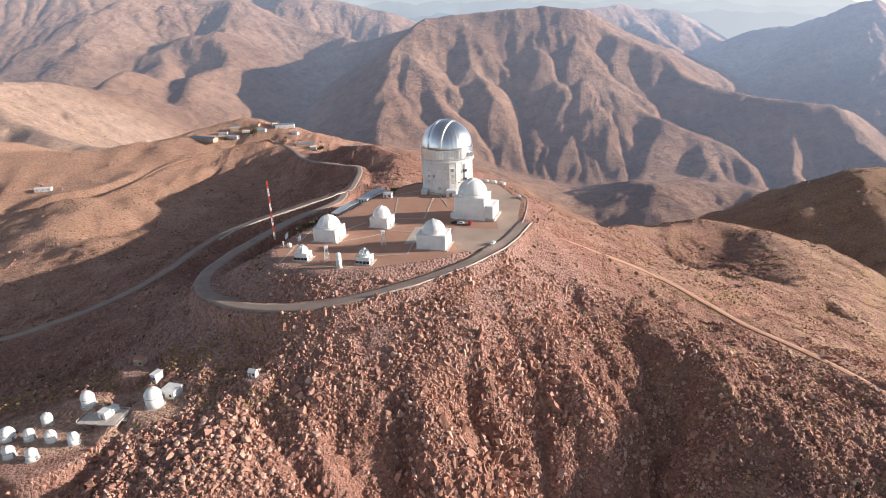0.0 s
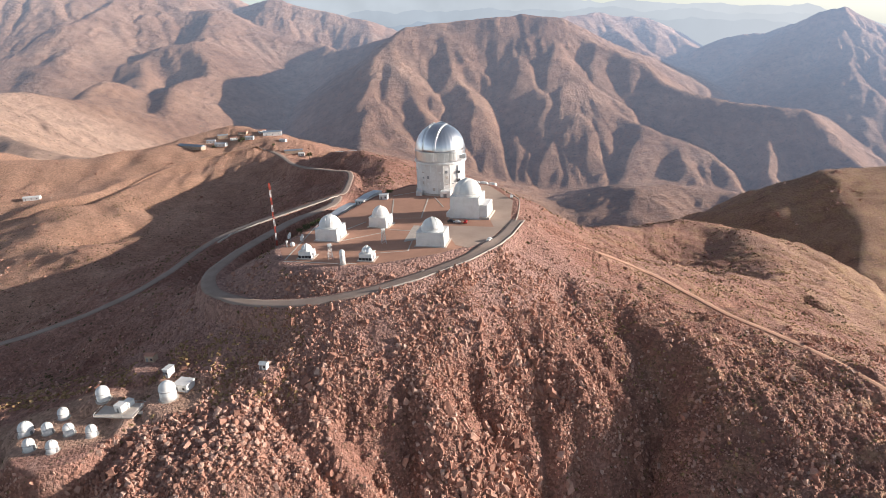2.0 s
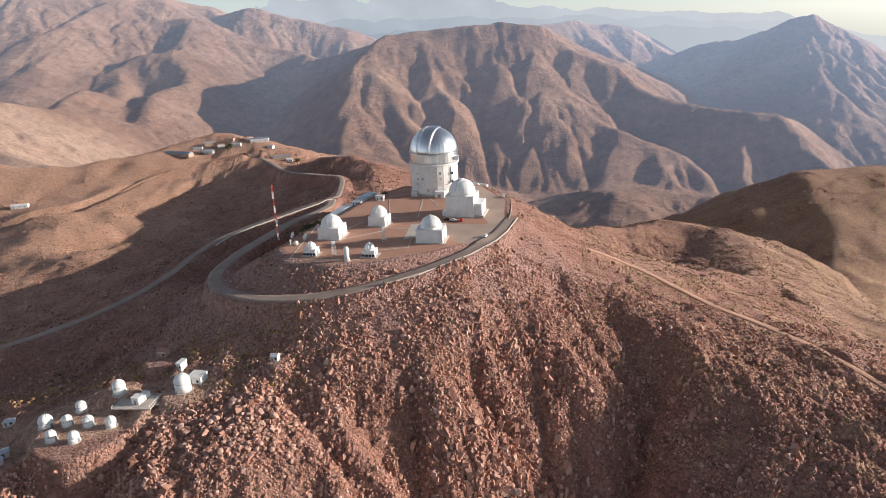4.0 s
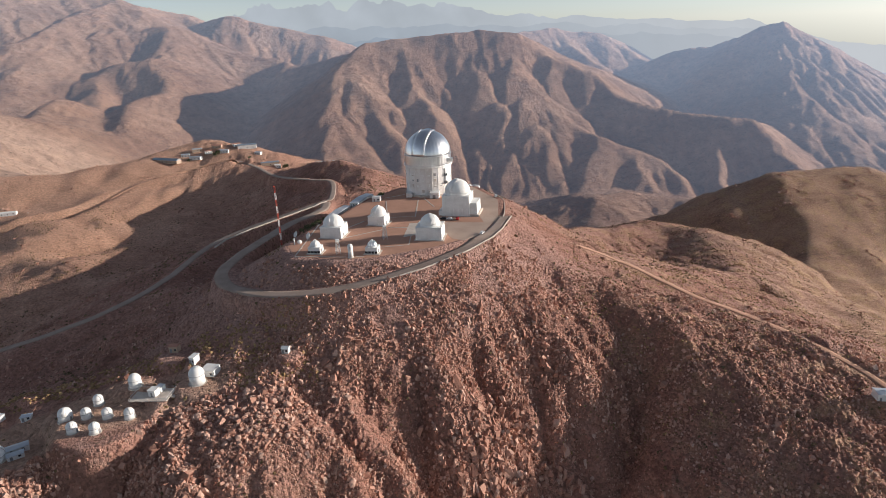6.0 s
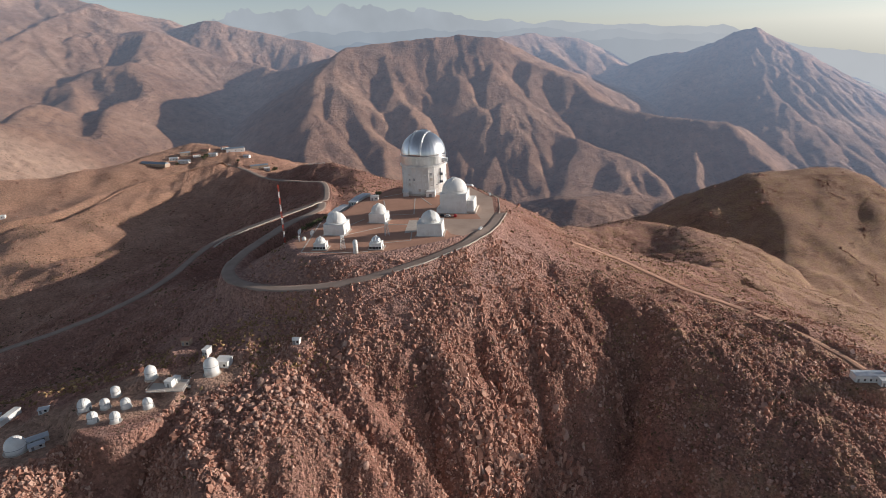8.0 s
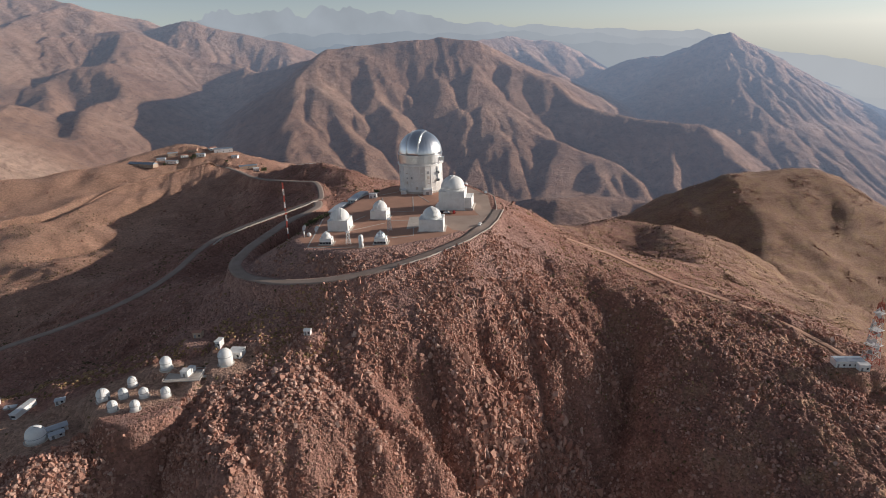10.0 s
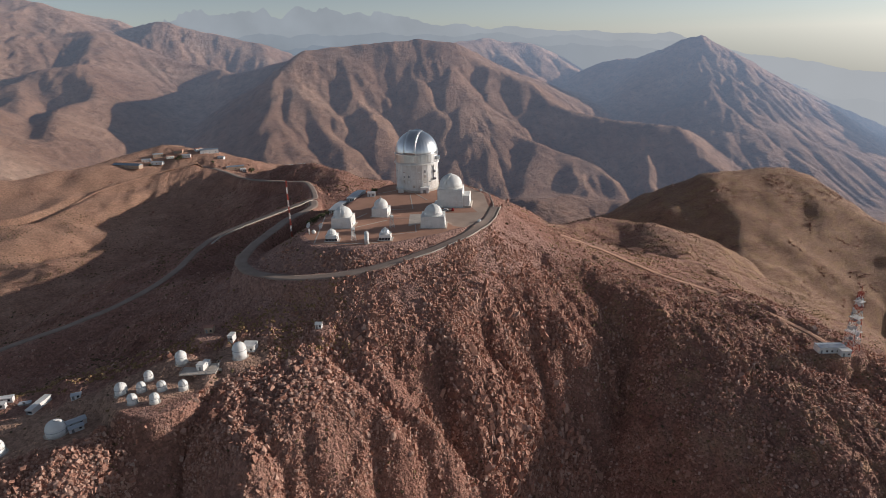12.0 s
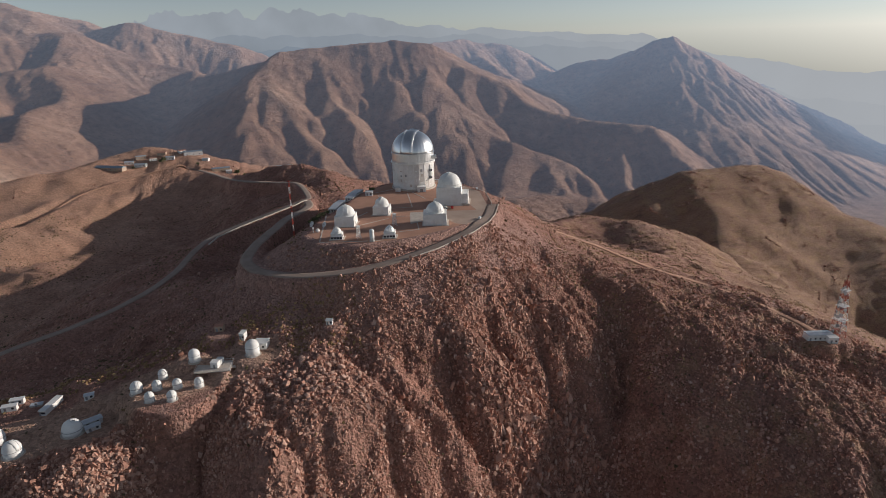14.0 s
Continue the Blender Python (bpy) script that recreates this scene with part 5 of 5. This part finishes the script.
PATHS = [[(-83.8, -107.5), (-75, -51)], [(-84, -109), (-70, -112.5), (-56.4, -116)], [(-52, -117), (-47.5, -116.8)], [(-38.5, -104.4), (-22.6, -103.3), (-19.5, -82)], [(-33, -46.6), (-15, -49.3), (-9.8, -8)], [(-32.4, -46), (-32.2, -6)],
         [(-33, 2.2), (-18.2, 9)], [(-57.3, -63.6), (-47.1, -51.6)], [(-5.4, -6), (-0.9, -28.8)], [(-59, -83), (-36, -72)], [(-33, -68), (-20, -72)]]
for k, line in enumerate(PATHS):
    strip("path", line, 0.38, -0.2, 0.12 + 0.004 * k, CONCRETE, "narrow pale concrete path across the red yard", "path")


def offset(line, by, start, stop, step=4.0):
    """Points along a line, moved sideways."""
    out, run = [], 0.0
    for (ax, ay, _), (bx, by_, _) in zip(line[:-1], line[1:]):
        dx, dy = bx - ax, by_ - ay
        n = math.hypot(dx, dy)
        for s in np.arange(0, n, step):
            if start <= run + s <= stop:
                out.append((ax + dx * s / n - dy / n * by, ay + dy * s / n + dx / n * by))
        run += n
    return out


strip("parapet_road", offset(LOOP_ROAD, 4.1, 0, 112, 3.0), 0.2, -1.2, 0.6, CONCRETE, "low pale parapet on the road's outer edge", "wall", True)
strip("parapet_plaza", [(34, 32), (40, 24), (46.5, 6), (49, -10), (47.5, -24), (44, -42), (41, -56), (38.5, -64)], 0.2, -1.2, 0.6, CONCRETE, "low pale parapet round the plaza", "wall", True)
strip("retaining_wall", offset(LOWER_ROAD, -4.2, 236, 345, 4.0), 0.45, -3.0, 0.9, CONCRETE, "pale stone retaining wall between two roads", "wall", True)


# ---- trees by the settlement and along the platform's rim ----
BARK = make_plain("bark", (0.14, 0.10, 0.07), (0.09, 0.065, 0.05), 0.95, 1.2)
LEAF = make_plain("dry_green_leaves", (0.085, 0.10, 0.04), (0.14, 0.12, 0.05), 0.8, 0.5)


def tree(x, y, height, seed):
    rng = random.Random(seed)
    t = thing("tree", x, y, float(land(np.array([x]), np.array([y]))[0]) - 0.1, rng.uniform(0, 360), "small dusty green tree with an uneven crown", "tree", "trees")
    bm = B()
    lathe(bm, [(0.05 * height, 0), (0.035 * height, height * 0.3), (0.02 * height, height * 0.6)], 8)
    tips = []
    for k in range(6):
        a, e = k * 1.05 + rng.uniform(-0.3, 0.3), rng.uniform(0.3, 1.0)
        tip = Vector((math.cos(a) * math.cos(e), math.sin(a) * math.cos(e), math.sin(e))) * height * rng.uniform(0.3, 0.42) + Vector((0, 0, height * 0.45))
        rod(bm, (0, 0, height * (0.3 + 0.04 * k)), tip, 0.012 * height, 5)
        tips.append(tip)
    part("trunk", bm, BARK, t)
    bm = B()
    for k in range(230):
        c = rng.choice(tips) + Vector([rng.gauss(0, height * 0.12) for _ in range(3)])
        q = Euler([rng.uniform(0, 6.28) for _ in range(3)]).to_matrix()
        s = height * rng.uniform(0.04, 0.09)
        v = [bm.verts.new(c + q @ Vector(p) * s) for p in ((-1, -0.6, 0), (1, -0.5, 0.2), (0.8, 0.7, -0.1), (-0.7, 0.6, 0.3))]
        bm.faces.new(v)
    part("crown", bm, LEAF, t)


for k, (x, y, h) in enumerate(((-262, 503, 7), (-266, 500, 6), (-160, 438, 9), (-150, 436, 6), (-214, 476, 5), (-302, 494, 5), (-83, -47, 4.5), (-80, -42, 4), (-77, -37, 4.5), (-86, -53, 3.5), (-73, -31, 4), (-35, 4, 4.5))):
    tree(x, y, h, 100 + k)


# ---- boulders and scrub ----
def scatter(name, places, sizes, shape, material, label, category, seed, sink=0.3):
    """Many small blocks set into the ground, as one mesh."""
    rng = np.random.default_rng(seed)
    n = len(places)
    base = np.array([(x, y, z) for z in (-1, 1) for x, y in ((-1, -1), (1, -1), (1, 1), (-1, 1))], float)
    quads = np.array([(4, 5, 6, 7), (0, 1, 5, 4), (1, 2, 6, 5), (2, 3, 7, 6), (3, 0, 4, 7)])
    v = base[None] * rng.uniform(0.5, 1.1, (n, 8, 3)) + rng.normal(0, 0.1, (n, 8, 3))
    v *= (sizes[:, None] * rng.uniform(shape[0], shape[1], (n, 3)) * (0.85, 0.85, shape[2]))[:, None]
    yaw, tilt, lean = rng.uniform(0, 2 * np.pi, n), rng.normal(0, 0.38, n), rng.normal(0, 0.38, n)
    for a, i, j in ((tilt, 1, 2), (lean, 0, 2), (yaw, 0, 1)):
        c, s = np.cos(a)[:, None], np.sin(a)[:, None]
        p, q = v[..., i].copy(), v[..., j].copy()
        v[..., i], v[..., j] = c * p - s * q, s * p + c * q
    z = height(places[:, 0], places[:, 1])
    v += np.stack([places[:, 0], places[:, 1], z + sizes * (0.6 - sink)], -1)[:, None]
    faces = (quads[None] + 8 * np.arange(n)[:, None, None]).reshape(-1, 4)
    me = bpy.data.meshes.new(name)
    me.vertices.add(n * 8)
    me.vertices.foreach_set("co", v.astype(np.float32).ravel())
    me.loops.add(len(faces) * 4)
    me.polygons.add(len(faces))
    me.loops.foreach_set("vertex_index", faces.astype(np.int32).ravel())
    me.polygons.foreach_set("loop_start", np.arange(0, len(faces) * 4, 4, dtype=np.int32))
    me.update(calc_edges=True)
    me.polygons.foreach_set("use_smooth", np.zeros(len(faces), bool))
    me.materials.append(material)
    return tagged(new(name, me), label, category, kind="stuff")


def clear(p, road=4.5, pad=1.0):
    """Which places lie off roads, pads and the platform."""
    ok = inside(p[:, 0], p[:, 1], SUMMIT) > 2.0
    for line in (LOOP_ROAD, LOWER_ROAD, FIELD_ROAD, RIDGE_ROAD):
        ok &= along(p[:, 0], p[:, 1], line)[0] > road
    for px, py, _, pr, _ in PADS:
        ok &= np.hypot(p[:, 0] - px, p[:, 1] - py) > pr + pad
    return ok


def make_rock():
    m, n, l, b = material("boulder_rock", 0.92)
    info = n.new("ShaderNodeNewGeometry")
    c = ramp(n, l, info.outputs["Random Per Island"], [(0.0, rgb(0.30, 0.150, 0.108)), (0.4, rgb(0.44, 0.238, 0.172)), (0.8, rgb(0.53, 0.318, 0.24)), (1.0, rgb(0.60, 0.42, 0.34))])
    g = noise_node(n, l, 1.6, 5, 0.6, info.outputs["Position"])
    c = mix(n, l, 0.4, c, ramp(n, l, g, [(0.3, rgb(0.5, 0.48, 0.46)), (0.7, rgb(1.2, 1.2, 1.2))]), "MULTIPLY")
    l.new(c, b.inputs["Base Color"])
    bump(n, l, b, g, 0.6, 0.3)
    return m


def make_scrub(name, dark, middle, pale):
    m, n, l, b = material(name, 0.95)
    info = n.new("ShaderNodeNewGeometry")
    c = ramp(n, l, info.outputs["Random Per Island"], [(0.0, rgb(*dark)), (0.6, rgb(*middle)), (1.0, rgb(*pale))])
    l.new(c, b.inputs["Base Color"])
    return m


ROCK = make_rock()
SCRUB = make_scrub("dry_scrub", (0.10, 0.075, 0.04), (0.17, 0.12, 0.06), (0.26, 0.17, 0.08))
TUFT = make_scrub("yellow_tufts", (0.20, 0.13, 0.06), (0.33, 0.21, 0.10), (0.45, 0.30, 0.15))
rng = np.random.default_rng(12)
YARD = [(-112, -160), (-110, -178), (-132, -187), (-146, -195), (-158, -206), (-184, -201), (-198, -203), (-232, -207), (-262, -200), (-262, -150), (-215, -150), (-160, -160), (-138, -148)]
def rubble(name, count, lo, mean, most, spread, clumps, shape, label, seed, upper=1.0):
    """Broken rock over the steep front slope, thick in clumps."""
    p = rng.uniform((-262, -290), (268, -95), (count, 2))
    clump = fbm(p[:, 0], p[:, 1] * 0.7, spread, 3, seed)
    want = 0.05 + 0.95 * smooth(clumps[0], clumps[1], clump)
    want *= 1 - 0.65 * smooth(50, 85, p[:, 0])
    want *= 1 - 0.95 * smooth(-75, -105, p[:, 0]) * smooth(-175, -152, p[:, 1])
    want *= 1 - (1 - upper) * smooth(-165, -140, p[:, 1])
    p = p[rng.random(len(p)) < want]
    p = p[clear(p) & (inside(p[:, 0], p[:, 1], YARD) > 0) & (height(p[:, 0], p[:, 1]) < -1 - 5 * rng.random(len(p)))]
    size = np.minimum(lo + rng.exponential(mean, len(p)), most)
    scatter(name, p, size, shape, ROCK, label, "rocks", seed + 1)


rubble("boulders", 34000, 0.5, 0.24, 1.6, 26, (-0.05, 0.55), (0.55, 1.3, 1.25), "field of big broken red-brown boulders on the steep slope", 71, 0.35)
rubble("broken_rocks", 150000, 0.36, 0.16, 1.0, 20, (-0.3, 0.5), (0.55, 1.35, 1.2), "broken red-brown rocks heaped on the steep slope", 91)
rubble("rubble", 190000, 0.2, 0.08, 0.5, 16, (-0.3, 0.6), (0.6, 1.3, 1.1), "small red-brown rubble between the boulders", 111)

p = np.concatenate([rng.normal((2, -200), (9, 12), (420, 2)), rng.normal((18, -186), (6, 9), (200, 2)), rng.normal((40, -205), (9, 12), (260, 2)), rng.normal((28, -152), (16, 8), (150, 2))])
scatter("rock_columns", p, 0.8 + rng.exponential(0.35, len(p)).clip(0, 1.4), (0.5, 1.0, 2.6), ROCK, "upright red-brown rock columns breaking out of the cliff", "rocks", 21, 0.5)

p = rng.normal((-190, -219), (11, 8), (2200, 2))
p = p[clear(p) & (inside(p[:, 0], p[:, 1], YARD) > 0)]
scatter("outcrop_blocks", p, 0.3 + rng.exponential(0.2, len(p)).clip(0, 0.9), (0.6, 1.4, 1.3), ROCK, "heaped orange-brown blocks of a rocky outcrop", "rocks", 16)

p = rng.uniform((-520, -140), (800, 480), (52000, 2))
clump = fbm(p[:, 0], p[:, 1], 40, 3, 73)
p = p[(rng.random(len(p)) < 0.12 + 0.75 * smooth(0.05, 0.55, clump)) & clear(p)]
scatter("stones", p, 0.2 + rng.exponential(0.25, len(p)).clip(0, 1.2), (0.6, 1.3, 0.9), ROCK, "loose red-brown stones strewn over the slopes", "rocks", 14)

p = rng.uniform((400, 150), (900, 520), (60000, 2))
u, v = (p[:, 0] + p[:, 1]) * 0.7071, (p[:, 0] - p[:, 1]) * 0.7071
clump = fbm(u, v * 0.3, 22, 4, 77)
p = p[(rng.random(len(p)) < 0.015 + 0.7 * smooth(0.4, 0.9, clump))]
scatter("hillside_rocks", p, 0.3 + rng.exponential(0.3, len(p)).clip(0, 1.5), (0.6, 1.4, 0.9), ROCK, "streaks of dark rock breaking out of the hillside", "rocks", 17)

p = rng.uniform((-460, -250), (420, 330), (45000, 2))
clump = fbm(p[:, 0], p[:, 1], 55, 3, 75)
p = p[(rng.random(len(p)) < 0.10 + 0.6 * smooth(0.0, 0.5, clump)) & clear(p, 4.0)]
scatter("scrub", p, rng.uniform(0.25, 0.7, len(p)), (0.8, 1.5, 0.8), SCRUB, "low dry scrub dotted over the hillsides", "shrubs", 15, 0.5)

p = rng.uniform((-300, -178), (-70, -138), (5200, 2))
clump = fbm(p[:, 0], p[:, 1], 12, 3, 79)
p = p[(rng.random(len(p)) < 0.15 + 0.7 * smooth(-0.3, 0.4, clump)) & clear(p) & ((inside(p[:, 0], p[:, 1], YARD) > 0) | (p[:, 1] > -158))]
scatter("dry_tufts", p, rng.uniform(0.3, 0.75, len(p)), (0.7, 1.4, 0.9), TUFT, "yellow-brown dry tufts along the edge of the shoulder", "shrubs", 18, 0.45)

p = rng.uniform((70, -190), (330, 120), (16000, 2))
clump = fbm(p[:, 0] * 0.5, p[:, 1], 18, 3, 81)
p = p[(rng.random(len(p)) < 0.06 + 0.8 * smooth(0.0, 0.5, clump)) & clear(p, 3.2)]
scatter("saddle_tufts", p, rng.uniform(0.25, 0.6, len(p)), (0.7, 1.5, 0.8), TUFT, "dry grass tufts dotted over the saddle", "shrubs", 19, 0.45)


def boulder_shape(seed):
    """A weathered block: a cube cut twice and pushed out of true."""
    r, bm = random.Random(seed), B()
    bmesh.ops.create_icosphere(bm, subdivisions=1, radius=1.0)
    stretch = (r.uniform(0.8, 1.3), r.uniform(0.7, 1.1), r.uniform(0.7, 1.1))
    for v in bm.verts:
        big = max(abs(c) for c in v.co)
        v.co = Vector([c / big * 0.8 * q * r.uniform(0.85, 1.12) for c, q in zip(v.co, stretch)])
    me = bpy.data.meshes.new("boulder")
    bm.to_mesh(me)
    bm.free()
    me.materials.append(ROCK)
    return me


SHAPES = [boulder_shape(k) for k in range(9)]
p = np.concatenate([rng.normal((-95, -192), (17, 13), (210, 2)), rng.normal((-191, -220), (9, 7), (95, 2)), rng.normal((55, -128), (22, 12), (110, 2))])
p = p[clear(p, 5.5, 2.0) & (inside(p[:, 0], p[:, 1], YARD) > 1.0)][:300]
for (x, y), z in zip(p, height(p[:, 0], p[:, 1])):
    q = rng.uniform(0.7, 1.0) + rng.exponential(0.22)
    ob = new("boulder", SHAPES[int(rng.integers(9))])
    ob.parent = ground
    ob.matrix_basis = pose(x, y, z + 0.25 * q, rng.normal(0, 20), rng.normal(0, 20), rng.uniform(0, 360)) @ Matrix.Diagonal((q, q, q, 1))
